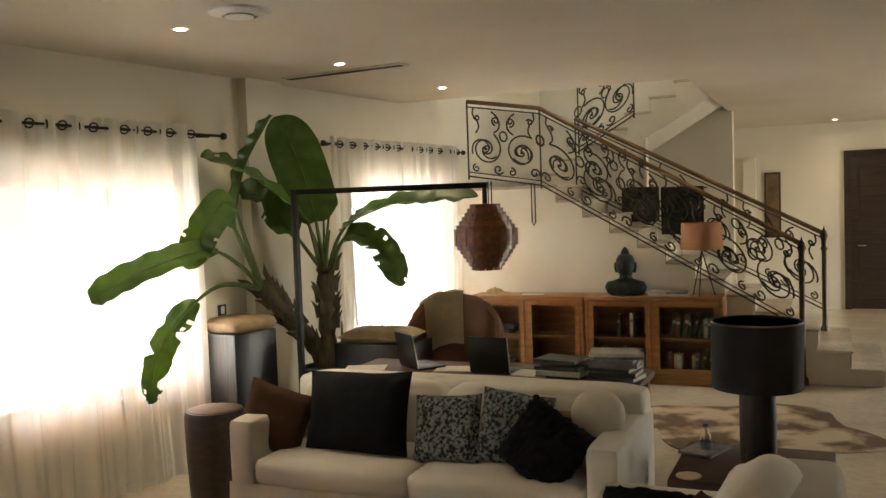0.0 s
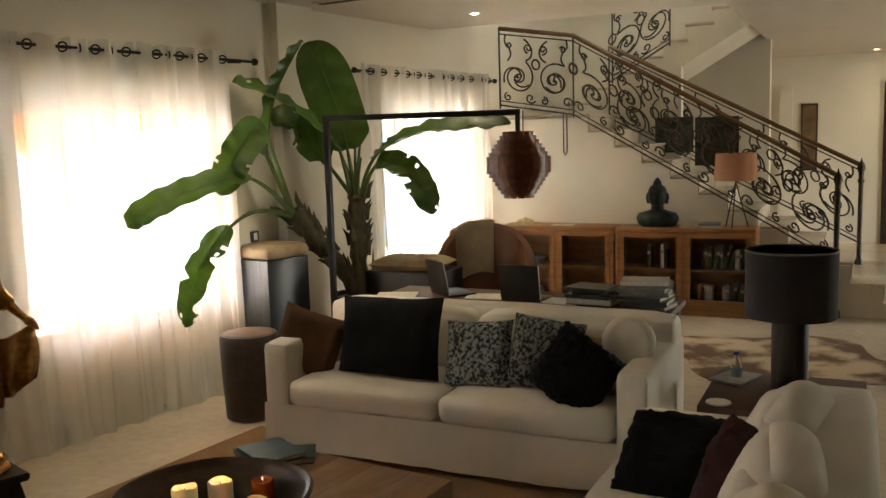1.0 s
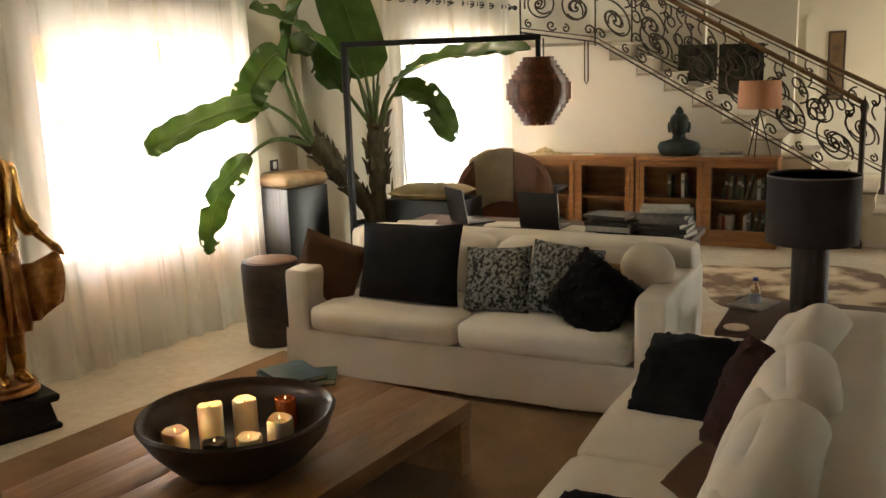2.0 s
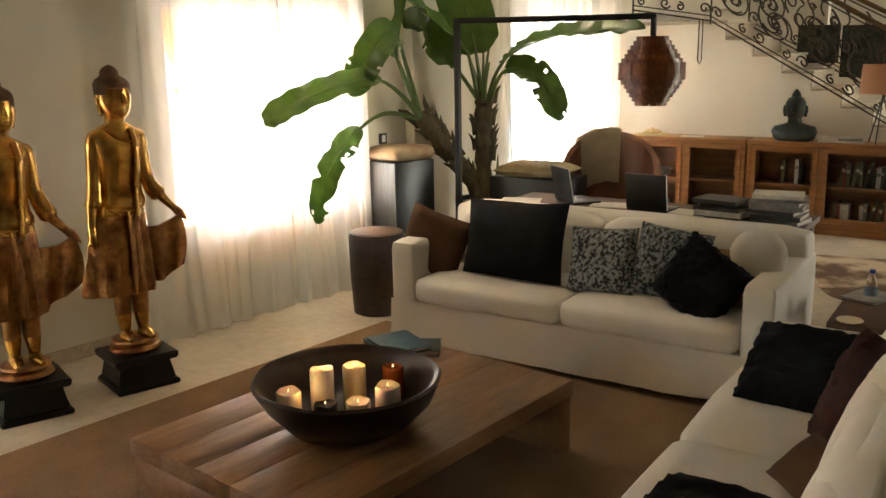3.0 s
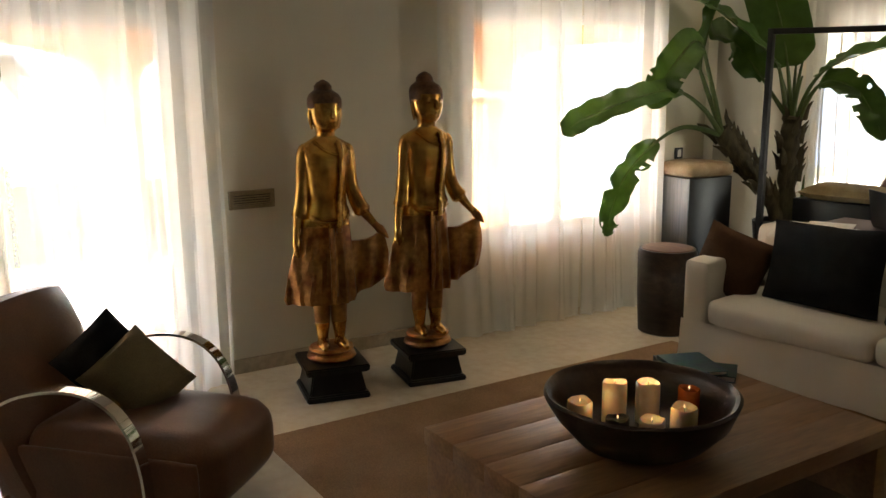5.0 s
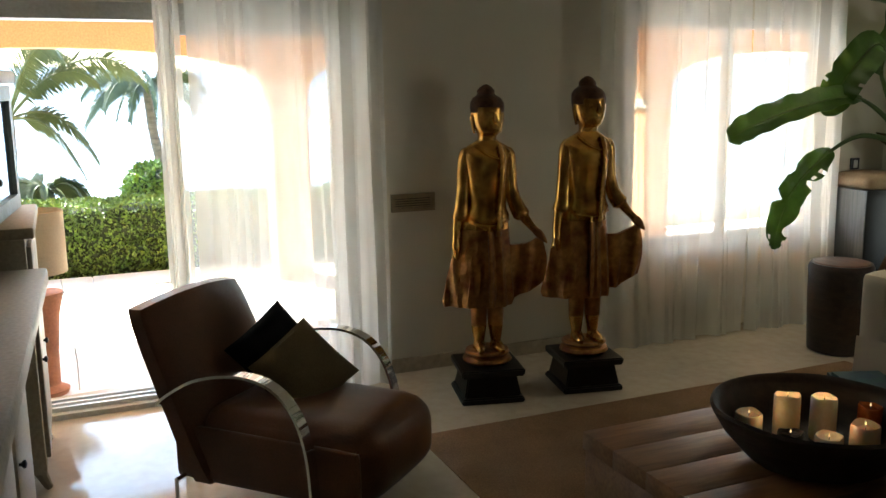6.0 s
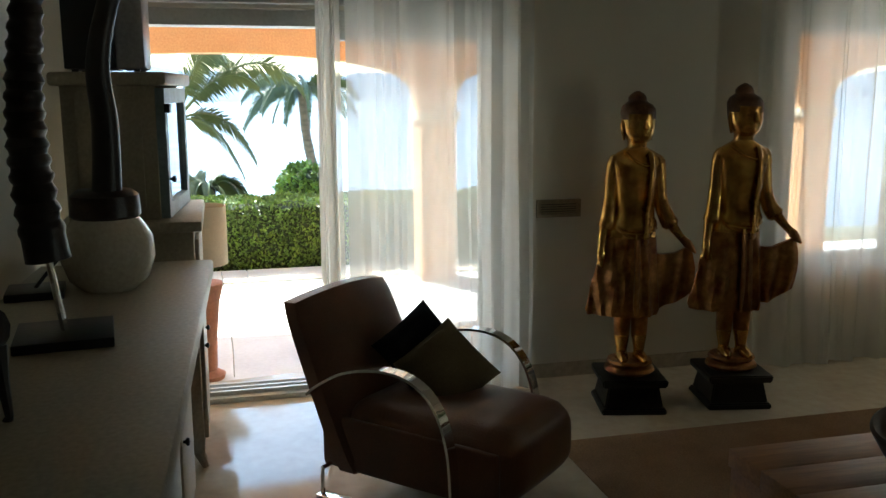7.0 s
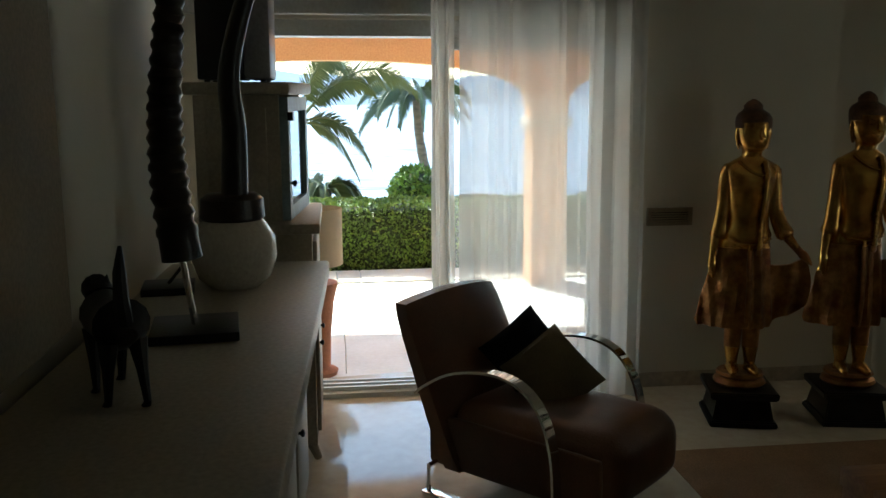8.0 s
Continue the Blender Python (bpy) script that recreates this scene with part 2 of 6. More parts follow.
def cushion_mesh(w, h, d, seed=0, seg=14, pinch=0.82):
    """A stuffed square cushion lying in local xz, thick along y, with drawn-out corners."""
    bm = bmesh.new()
    grids = []
    for s in (1, -1):
        g = []
        for j in range(seg + 1):
            row = []
            for i in range(seg + 1):
                a, b = 2 * i / seg - 1, 2 * j / seg - 1
                bulge = max(0.0, (1 - a ** 4) * (1 - b ** 4)) ** 0.55
                k = 1 - (1 - pinch) * 0.28 * ((1 - a * a) * abs(b) ** 3 + (1 - b * b) * abs(a) ** 3)
                wob = noise.noise(Vector((a * 1.6 + seed * 3.1, b * 1.6, s * 2.0 + seed)))
                row.append(bm.verts.new((a * w / 2 * k, s * (d / 2 * bulge * (1 + 0.22 * wob) + 0.004), b * h / 2 * k + 0.012 * wob * h)))
            g.append(row)
        grids.append(g)
    for s, g in enumerate(grids):
        for j in range(seg):
            for i in range(seg):
                q = (g[j][i], g[j][i + 1], g[j + 1][i + 1], g[j + 1][i])
                bm.faces.new(q if s else q[::-1])
    bmesh.ops.remove_doubles(bm, verts=bm.verts, dist=0.009)
    bmesh.ops.recalc_face_normals(bm, faces=bm.faces)
    return bm


def soft_box(x0, x1, y0, y1, z0, z1, r=0.05, puff=0.02, seed=0, seg=10):
    """An upholstered block: rounded, slightly swollen, a little uneven."""
    bm = bmesh.new()
    bmesh.ops.create_cube(bm, size=2.0)
    bmesh.ops.subdivide_edges(bm, edges=bm.edges, cuts=seg, use_grid_fill=True)
    cx, cy, cz = (x0 + x1) / 2, (y0 + y1) / 2, (z0 + z1) / 2
    hx, hy, hz = (x1 - x0) / 2, (y1 - y0) / 2, (z1 - z0) / 2
    for v in bm.verts:
        a, b, c = v.co
        p = Vector((a * hx, b * hy, c * hz))
        q = Vector((max(-hx + r, min(hx - r, p.x)), max(-hy + r, min(hy - r, p.y)), max(-hz + r, min(hz - r, p.z))))
        d = p - q
        if d.length > 1e-6:
            d = d.normalized() * r
        p = q + d
        sw = puff * ((1 - a * a) * (1 - b * b) + (1 - a * a) * (1 - c * c) + (1 - b * b) * (1 - c * c))
        nrm = Vector((a ** 3, b ** 3, c ** 3)).normalized()
        wob = noise.noise(Vector((p.x * 3 + seed, p.y * 3, p.z * 3 + seed * 2)))
        v.co = Vector((cx, cy, cz)) + p + nrm * (sw + wob * puff * 0.4)
    return bm


def joined(*bms):
    out = bmesh.new()
    for b in bms:
        me = bpy.data.meshes.new("tmp")
        b.to_mesh(me)
        b.free()
        out.from_mesh(me)
        bpy.data.meshes.remove(me)
    return out


def structure(name, bm, mat, label, m=None, smooth=False):
    return tagged(part(name, bm, mat, smooth=smooth, at=m), label, name.split("_")[0], kind="structure")


# ---- setting ----
def panel_with_openings(u0, u1, z0, z1, x0, x1, openings):
    """A wall slab along local y with rectangular openings (ua, ub, za, zb) right through it."""
    bm = bmesh.new()
    us = sorted({u0, u1, *(o[0] for o in openings), *(o[1] for o in openings)})
    for a, b in zip(us, us[1:]):
        hole = [o for o in openings if o[0] < (a + b) / 2 < o[1]]
        if not hole:
            box(bm, x0, x1, a, b, z0, z1)
        for o in hole:
            if o[2] > z0:
                box(bm, x0, x1, a, b, z0, o[2])
            if o[3] < z1:
                box(bm, x0, x1, a, b, o[3], z1)
    bmesh.ops.remove_doubles(bm, verts=bm.verts, dist=0.0005)
    return bm


DOOR = (-2.5, -0.12, 0.0, 2.24)
WIN_A = (1.8, 3.6, 0.62, 2.22)
WIN_B = (5.7, 7.5, 0.15, 2.22)
structure("wall_west", panel_with_openings(-6, 11.2, 0, 5.6, -0.3, 0, [DOOR, WIN_A, WIN_B]), M_PLASTER, "white plastered wall with two windows and a glass door", WALL)
structure("floor", boxed(-5.4, 6.0, -6.0, 17.0, -0.2, 0.0), M_MARBLE, "polished cream marble floor")
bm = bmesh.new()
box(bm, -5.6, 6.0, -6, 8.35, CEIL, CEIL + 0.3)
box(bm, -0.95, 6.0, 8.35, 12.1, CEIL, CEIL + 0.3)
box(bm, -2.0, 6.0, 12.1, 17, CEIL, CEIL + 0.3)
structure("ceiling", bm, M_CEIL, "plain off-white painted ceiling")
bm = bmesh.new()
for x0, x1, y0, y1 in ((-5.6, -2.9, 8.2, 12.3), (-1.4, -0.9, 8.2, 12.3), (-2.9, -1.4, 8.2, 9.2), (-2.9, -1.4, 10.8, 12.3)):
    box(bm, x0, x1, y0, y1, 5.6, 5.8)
# unseen pane, added to spread the skylight's direct sun into soft light
structure("skylight_pane", boxed(-2.9, -1.4, 9.2, 10.8, 5.7, 5.71), sheer("frosted_skylight", 0.0), "unseen frosted pane added to soften the light over the stairs")
structure("ceiling_stairwell", bm, M_CEIL, "off-white ceiling with an unseen skylight added over the stairs")
structure("wall_south", boxed(-0.3, 11, -3.0, -2.75, 0, CEIL), M_PLASTER, "plain off-white plastered wall", WALL)
# thin plain slab, darker than the wall around it
structure("trim_panel", boxed(2.2, 5.6, -2.75, -2.72, 1.06, CEIL), material("dark_taupe", (0.3, 0.24, 0.16), 0.7, scale=2, vary=0.08, bump=0.04), "plain stretch of wall over the credenza, darker than the rest", WALL)
# opening added out of view so that daylight reaches the hall
structure("wall_east", panel_with_openings(-6, 17, 0, CEIL, 5.4, 5.6, [(10.2, 11.8, 0.0, 2.2)]), M_PLASTER, "off-white plastered wall with an unseen opening added for daylight")
structure("wall_north", boxed(-3.2, 5.6, 15.6, 15.8, 0, CEIL), M_PLASTER, "plain off-white plastered wall of the hall")
structure("wall_stair_back", boxed(-4.6, -0.9, 12.1, 12.3, 0, 5.6), M_PLASTER, "off-white plastered wall behind the stairs")
structure("wall_hall", boxed(-1.9, -1.7, 12.3, 15.6, 0, CEIL), M_PLASTER, "off-white plastered wall of the hall")
structure("wall_upper", boxed(-1.0, -0.9, 8.35, 12.1, CEIL + 0.3, 5.6), M_PLASTER, "off-white plastered wall over the stairwell")
structure("wall_upper_front", boxed(-5.0, -0.9, 8.2, 8.35, CEIL + 0.3, 5.6), M_PLASTER, "off-white plastered wall over the ceiling's edge")
# pilaster in the window wall
structure("trim_pilaster", boxed(0, 0.1, 4.15, 4.6, 0, CEIL), M_PLASTER, "shallow white plaster pilaster", WALL)


# ---- glazing, curtains ----
def window_unit(name, o, sill, label, mullions):
    """A framed window in an opening of the window wall."""
    ua, ub, za, zb = o
    w = thing(name, WALL, label, "window", kind="structure")
    f = 0.06
    bm = bmesh.new()
    box(bm, -0.2, -0.12, ua, ua + f, za, zb)
    box(bm, -0.2, -0.12, ub - f, ub, za, zb)
    box(bm, -0.2, -0.12, ua + f, ub - f, zb - f, zb)
    box(bm, -0.2, -0.12, ua + f, ub - f, za, za + f)
    part("window_frame", bm, M_ALU, w, smooth=False)
    us = [ua + f] + [ua + (ub - ua) * k for k in mullions] + [ub - f]
    for k in mullions:
        u = ua + (ub - ua) * k
        part("mullion", boxed(-0.19, -0.13, u - 0.03, u + 0.03, za + f, zb - f), M_ALU, w, smooth=False)
    for a, b in zip(us, us[1:]):
        p = part("pane", boxed(-0.163, -0.157, a + 0.03, b - 0.03, za + f, zb - f), M_GLASS, w, smooth=False)
        p.visible_shadow = False
    if sill:
        part("window_sill", boxed(-0.12, 0.03, ua, ub, za - 0.035, za - 0.002, 0.006), M_CREAMSTONE, w)
    return w


window_unit("window_1", WIN_A, True, "white aluminium window behind white voile curtains", (0.5,))
window_unit("window_2", WIN_B, False, "tall white aluminium window behind white voile curtains", (0.5,))

door = thing("door_1", WALL, "white aluminium sliding glass door standing half open", "door", kind="structure")
bm = bmesh.new()
box(bm, -0.26, -0.06, -2.5, -0.12, 2.15, 2.24)
box(bm, -0.26, -0.06, -2.5, -2.44, 0.05, 2.15)
box(bm, -0.26, -0.06, -0.18, -0.12, 0.05, 2.15)
part("door_frame", bm, M_ALU, door, smooth=False)
bm = bmesh.new()
box(bm, -0.28, -0.02, -2.5, -0.12, 0.0, 0.03)
for x in (-0.22, -0.15, -0.08):
    box(bm, x - 0.012, x + 0.012, -2.5, -0.12, 0.03, 0.055)
part("track", bm, M_ALU, door, "grey aluminium bottom track", smooth=False)
for a, b, x in ((-1.24, -0.18, -0.12), (-1.25, -0.2, -0.2)):
    bm = bmesh.new()
    box(bm, x - 0.025, x + 0.025, a, a + 0.075, 0.055, 2.15, 0.004)
    box(bm, x - 0.025, x + 0.025, b - 0.075, b, 0.055, 2.15, 0.004)
    box(bm, x - 0.025, x + 0.025, a + 0.075, b - 0.075, 0.055, 0.14)
    box(bm, x - 0.025, x + 0.025, a + 0.075, b - 0.075, 2.08, 2.15)
    leaf = part("sliding_leaf", bm, M_ALU, door, smooth=False)
    p = part("pane", boxed(x - 0.003, x + 0.003, a + 0.07, b - 0.07, 0.13, 2.09), M_GLASS, leaf, smooth=False)
    p.visible_shadow = False
part("roller_box", boxed(-0.02, 0.06, -2.75, -0.02, 2.26, 2.42, 0.01), M_ALU, door, "grey blind box over the door")


def curtain_panel(u0, u1, z0, z1, folds, seed, x_at=0.16, amp=0.05, flare=0.06):
    """One hanging voile: waves round the rod at the top, fuller and looser at the hem."""
    bm = bmesh.new()
    nu, nz = max(40, folds * 14), 26
    g = []
    for j in range(nz + 1):
        v = j / nz
        z = z1 + (z0 - z1) * v
        row = []
        for i in range(nu + 1):
            s = i / nu
            ph = s * folds * 2 * math.pi + 2.2 * noise.noise(Vector((s * 3 + seed, v * 0.6, seed))) * (0.25 + 0.75 * v)
            w = math.sin(ph)
            a = amp * (1 - 0.25 * v) * (1 + 0.5 * noise.noise(Vector((s * 7, v * 1.2 + seed, 3))))
            u = u0 + (u1 - u0) * s + 0.02 * noise.noise(Vector((s * 9, v * 2, seed + 5))) * v
            crease = 0.012 * math.sin(ph * 2.7 + 5 * noise.noise(Vector((s * 5, v * 0.7, seed + 2))))
            x = x_at + flare * v * v + (w * a * (0.45 + 0.55 * abs(math.sin(ph * 0.37 + seed))) + crease) + 0.04 * noise.noise(Vector((s * 3, v * 1.5, seed + 9))) * v
            row.append(bm.verts.new((x, u, z + 0.008 * math.cos(ph * 2) * (1 if j == 0 else 0))))
        g.append(row)
    for j in range(nz):
        for i in range(nu):
            bm.faces.new((g[j][i], g[j][i + 1], g[j + 1][i + 1], g[j + 1][i]))
    return bm


def curtain(label, u0, u1, panels, rod_u1, seed):
    c = thing("curtain", WALL, label, "curtain", "voile curtains along the window wall")
    zr = 2.56
    rod = part("curtain_rod", tube([(0.16, u0 - 0.1, zr), (0.16, rod_u1, zr)], 0.011, 8), M_BLACKMETAL, c, "thin black metal rod")
    for u in (u0 - 0.1, rod_u1):
        part("finial", tube([(0.16, u - 0.012, zr), (0.16, u + 0.012, zr)], 0.028, 10), M_BLACKMETAL, rod)
    for u in (u0 - 0.02, (u0 + u1) / 2, min(rod_u1 - 0.12, u1 + 0.14)):
        part("bracket", tube([(0.0, u, zr + 0.0), (0.16, u, zr - 0.012)], 0.008, 6), M_BLACKMETAL, rod)
    for a, b, folds in panels:
        p = part("voile_panel", curtain_panel(a, b, 0.012, 2.625, folds, seed + a), M_VOILE, c)
        for k in range(folds * 2):
            u = a + (b - a) * (k + 0.5) / (folds * 2)
            bm = bmesh.new()
            ring = [(0.16 + 0.03 * math.cos(q * math.pi / 7), u + 0.012 * math.cos(q * math.pi / 7) * (1 if k % 2 else -1), zr + 0.03 * math.sin(q * math.pi / 7)) for q in range(15)]
            tube_into(bm, ring, 0.006, 5)
            part("eyelet", bm, M_BLACKMETAL, p)
    return c


curtain("white voile curtains hanging from a black rod", 1.4, 3.5, [(1.4, 2.62, 5), (2.66, 3.5, 4)], 3.8, 1)
curtain("white voile curtains over the far window", 5.2, 7.7, [(5.2, 6.42, 6), (6.46, 7.7, 6)], 7.8, 4)
curtain("white voile curtain drawn beside the open door", -1.3, -0.02, [(-1.3, -1.17, 2), (-1.14, -0.05, 5)], 0.05, 8)

# thermostat grille in the window wall
v = thing("wall_vent", WALL, "small grey metal grille set in the wall", "vent")
M_TAN = material("tan_grey_metal", (0.30, 0.255, 0.18), 0.45, 0.3, scale=6, vary=0.1, bump=0.02)
bm = bmesh.new()
for y0, y1, z0, z1 in ((0.035, 0.06, 1.025, 1.135), (0.295, 0.32, 1.025, 1.135), (0.06, 0.295, 1.025, 1.045), (0.06, 0.295, 1.115, 1.135)):
    box(bm, 0.0, 0.02, y0, y1, z0, z1)
part("frame", bm, M_TAN, v, smooth=False)
part("backing", boxed(0.0, 0.004, 0.06, 0.295, 1.045, 1.115), M_BLACKMETAL, v, smooth=False)
for k in range(5):
    part("slat", boxed(0.004, 0.016, 0.06, 0.295, 1.048 + 0.0145 * k, 1.057 + 0.0145 * k), M_TAN, v, smooth=False)
structure("baseboard", boxed(0, 0.014, 0.0, 1.3, 0, 0.09), M_TREAD, "beige marble skirting board", WALL)

# ---- ceiling fittings ----
for x, y in ((-3.3, 3.95), (-3.18, 5.65), (-3.1, 7.45), (-1.3, 13.4), (0.37, 14.9)):
    dl = thing("downlight", pose(x, y, CEIL), "small round recessed downlight, switched on", "downlight", "recessed ceiling lights")
    part("trim_ring", lathe([(0.032, -0.002), (0.034, -0.008), (0.05, -0.006), (0.052, 0.0)], 20, cap=False), M_ALU, dl)
    part("lens", lathe([(0.001, -0.0035), (0.033, -0.003)], 20), M_DOWNLIGHT, dl)
    sp = new("downlight_beam", bpy.data.lights.new("downlight_beam", "SPOT"))
    sp.data.energy, sp.data.color, sp.data.spot_size, sp.data.spot_blend, sp.data.shadow_soft_size = 1.3, (1.0, 0.84, 0.62), radians(110), 0.9, 0.04
    sp.matrix_world = look((x, y, CEIL - 0.02), (x, y + 0.001, 0))
av = thing("air_outlet", pose(-2.72, 3.75, CEIL), "round white ceiling air outlet", "vent")
part("outer_ring", lathe([(0.10, -0.03), (0.17, -0.012), (0.175, 0)], 28, cap=False), M_ALU, av)
part("inner_cone", lathe([(0.001, -0.04), (0.085, -0.034), (0.06, -0.005)], 28), M_ALU, av)
ld = thing("linear_diffuser", pose(-3.35, 6.0, CEIL, 0, 0, -6), "long narrow slotted air diffuser in the ceiling", "vent")
part("frame", boxed(-0.6, 0.6, -0.06, 0.06, -0.012, 0.0, 0.003), M_CEIL, ld)
# slots are solid black strips, dark as the shade inside open slots
for k in (-0.03, 0.0, 0.03):
    part("slot", boxed(-0.57, 0.57, k - 0.006, k + 0.006, -0.016, -0.0125), M_BLACKMETAL, ld, smooth=False)

# ---- staircase ----
STEP_X, RUN, RISE = -2.55, 0.30, 0.175
stairs = thing("staircase", pose(0, 0, 0), "white walled staircase with beige marble treads", "staircase", kind="structure")
prof = [(-4.2, 0.0), (0.75, 0.0)]
for k in range(1, 13):
    x = STEP_X + (12 - k) * RUN
    prof += [(x, (k - 1) * RISE), (x, k * RISE)]
prof.append((-4.2, 12 * RISE))


def extruded(profile, y0, y1):
    bm = bmesh.new()
    a = [bm.verts.new((x, y0, z)) for x, z in profile]
    b = [bm.verts.new((x, y1, z)) for x, z in profile]
    bm.faces.new(a)
    bm.faces.new(b[::-1])
    for i in range(len(a)):
        j = (i + 1) % len(a)
        bm.faces.new((a[j], a[i], b[i], b[j]))
    bmesh.ops.remove_doubles(bm, verts=bm.verts, dist=0.0005)
    bmesh.ops.recalc_face_normals(bm, faces=bm.faces)
    return bm


part("stair_wall", extruded(prof, 9.27, 10.48), M_PLASTER, stairs, smooth=False)
for k in range(1, 12):
    x = STEP_X + (12 - k) * RUN
    part("tread", boxed(x - RUN, x + 0.03, 9.3 - (0.22 if k < 3 else 0.0), 10.5 + (0.2 if k < 3 else 0), k * RISE + 0.002, k * RISE + 0.032, 0.005), M_TREAD, stairs)
for k in range(1, 13):
    x = STEP_X + (12 - k) * RUN
    part("riser", boxed(x - 0.0, x + 0.014, 9.29 - (0.2 if k < 3 else 0), 10.49, (k - 1) * RISE + 0.034, k * RISE), M_TREAD, stairs, smooth=False)
part("landing_slab", boxed(-4.2, STEP_X + 0.03, 9.3, 12.08, 12 * RISE + 0.002, 12 * RISE + 0.035, 0.005), M_TREAD, stairs)
up = [(-3.2, 2.1)]
for k in range(0, 9):
    x = -3.2 + k * RUN
    up += [(x, 2.1 + RISE * k), (x, 2.1 + RISE * (k + 1))]
up += [(-0.5, 2.1 + RISE * 9), (-0.5, 3.42), (-3.0, 1.96)]
part("upper_flight", extruded(up[1:], 10.66, 11.9), M_PLASTER, stairs, smooth=False)
part("spine_wall", extruded([(-4.2, 0), (-1.75, 0), (-1.75, 2.68), (-3.0, 1.95), (-4.2, 1.95)], 10.5, 10.64), M_PLASTER, stairs, smooth=False)
for k in range(9):
    x = -3.2 + k * RUN
    part("tread", boxed(x - 0.03, x + RUN, 10.63, 11.92, 2.1 + RISE * (k + 1) + 0.002, 2.1 + RISE * (k + 1) + 0.03, 0.005), M_TREAD, stairs)


def spiral(cx, cz, r, turns, start, hand=1, n=30, rmin=0.02):
    pts = []
    for i in range(n + 1):
        k = i / n
        a = start + hand * turns * 2 * math.pi * k
        rr = r + (rmin - r) * k ** 0.8
        pts.append((cx + rr * math.cos(a), cz + rr * math.sin(a)))
    return pts


def railing(label, runs, y, newel_x=None, newel_z=0.0, newel_top=1.5):
    """Scrolled iron panels between a bottom bar and a handrail, along runs (x0, z0, x1, z1) given at the handrail."""
    r = thing("stair_railing", pose(0, y, 0), label, "railing", "scrolled iron stair railings")
    for x0, z0, x1, z1 in runs:
        length = abs(x1 - x0)
        sgn = 1 if x1 > x0 else -1
        at = lambda s, h: (x0 + sgn * s, 0.0, z0 + (z1 - z0) * s / length - 0.86 + h)
        bm = bmesh.new()
        tube_into(bm, [at(0, 0.86), at(length, 0.86)], 0.028, 10, flat=0.75)
        part("handrail", bm, M_BRASS, r, "polished brown handrail")
        for h, rad in ((0.0, 0.010), (0.05, 0.007), (0.80, 0.008)):
            part("bar", tube([at(0, h), at(length, h)], rad, 6), M_IRON, r)
        n = max(1, round(length / 0.44))
        step = length / n
        for i in range(n):
            c = (i + 0.5) * step
            hand = 1 if i % 2 else -1
            shapes = [
                spiral(c, 0.34, 0.205, 1.85, math.radians(120), hand, 36),
                spiral(c + hand * 0.03, 0.34, 0.15, 0.9, math.radians(330), hand, 22, 0.035),
                spiral(c - hand * 0.03, 0.33, 0.12, 0.8, math.radians(210), hand, 18, 0.03),
                spiral(c - hand * 0.13, 0.67, 0.055, 1.35, math.radians(-80), hand, 18, 0.012),
                [(c - hand * 0.10, 0.53), (c - hand * 0.16, 0.58), (c - hand * 0.17, 0.66), (c - hand * 0.13, 0.73), (c - hand * 0.08, 0.77)],
                [(c + hand * 0.12, 0.51), (c + hand * 0.08, 0.58), (c + hand * 0.10, 0.66), (c + hand * 0.15, 0.72), (c + hand * 0.14, 0.8)],
                spiral(c + hand * 0.1, 0.69, 0.04, 1.2, math.radians(20), -hand, 14, 0.012),
                [(c - step / 2 + 0.045 * math.cos(q * math.pi / 6), 0.5 + 0.055 * math.sin(q * math.pi / 6)) for q in range(13)],
                spiral(c - step / 2 + 0.07, 0.12, 0.065, 1.2, math.radians(200), hand, 16, 0.014),
                spiral(c + 0.12, 0.105, 0.05, 1.2, math.radians(80), -hand, 16, 0.012),
            ]
            bm = bmesh.new()
            for sh in shapes:
                tube_into(bm, [at(p, q) for p, q in (sh if len(sh) > 6 else [(v.x, v.y) for v in smooth_line([(*w, 0) for w in sh], 14)])], 0.0105, 5)
            part("scroll", bm, M_IRON, r)
            part("boss", lathe([(0.001, -0.02), (0.018, -0.01), (0.022, 0.0), (0.018, 0.01), (0.001, 0.02)], 8), M_IRON, r, at=Matrix.Translation(at(c, 0.34)))
        for s in (0.0, length):
            part("upright", tube([at(s, -0.04), at(s, 0.86)], 0.011, 6), M_IRON, r)
    if newel_x is not None:
        part("newel_post", lathe([(0.05, newel_z), (0.05, newel_z + 0.06), (0.028, newel_z + 0.1), (0.026, newel_top - 0.22), (0.04, newel_top - 0.19), (0.026, newel_top - 0.16), (0.03, newel_top - 0.1), (0.045, newel_top - 0.05), (0.035, newel_top - 0.01), (0.012, newel_top + 0.03), (0.001, newel_top + 0.07)], 16), M_IRON, r, at=pose(newel_x, 0, 0))
    return r


r1 = railing("scrolled bronze iron railing on the open side of the stairs", [(-2.68, 2.99, -3.55, 3.13), (-2.68, 2.99, 0.0, 1.44)], 9.2, 0.02, 0.0, 1.44)
for x, top in ((-2.78, 2.14), (-3.3, 2.2)):
    part("hanging_loop", tube([(x - 0.02, 0, top), (x - 0.02, 0, top - 0.42), (x, 0, top - 0.46), (x + 0.02, 0, top - 0.42), (x + 0.02, 0, top)], 0.008, 6), M_IRON, r1)
railing("scrolled bronze iron railing on the inner side of the stairs", [(-2.6, 2.96, 0.22, 1.48)], 10.42, 0.22, 0.35, 1.5)
railing("scrolled bronze iron railing of the upper flight", [(-2.6, 3.42, -1.9, 3.83)], 10.58)

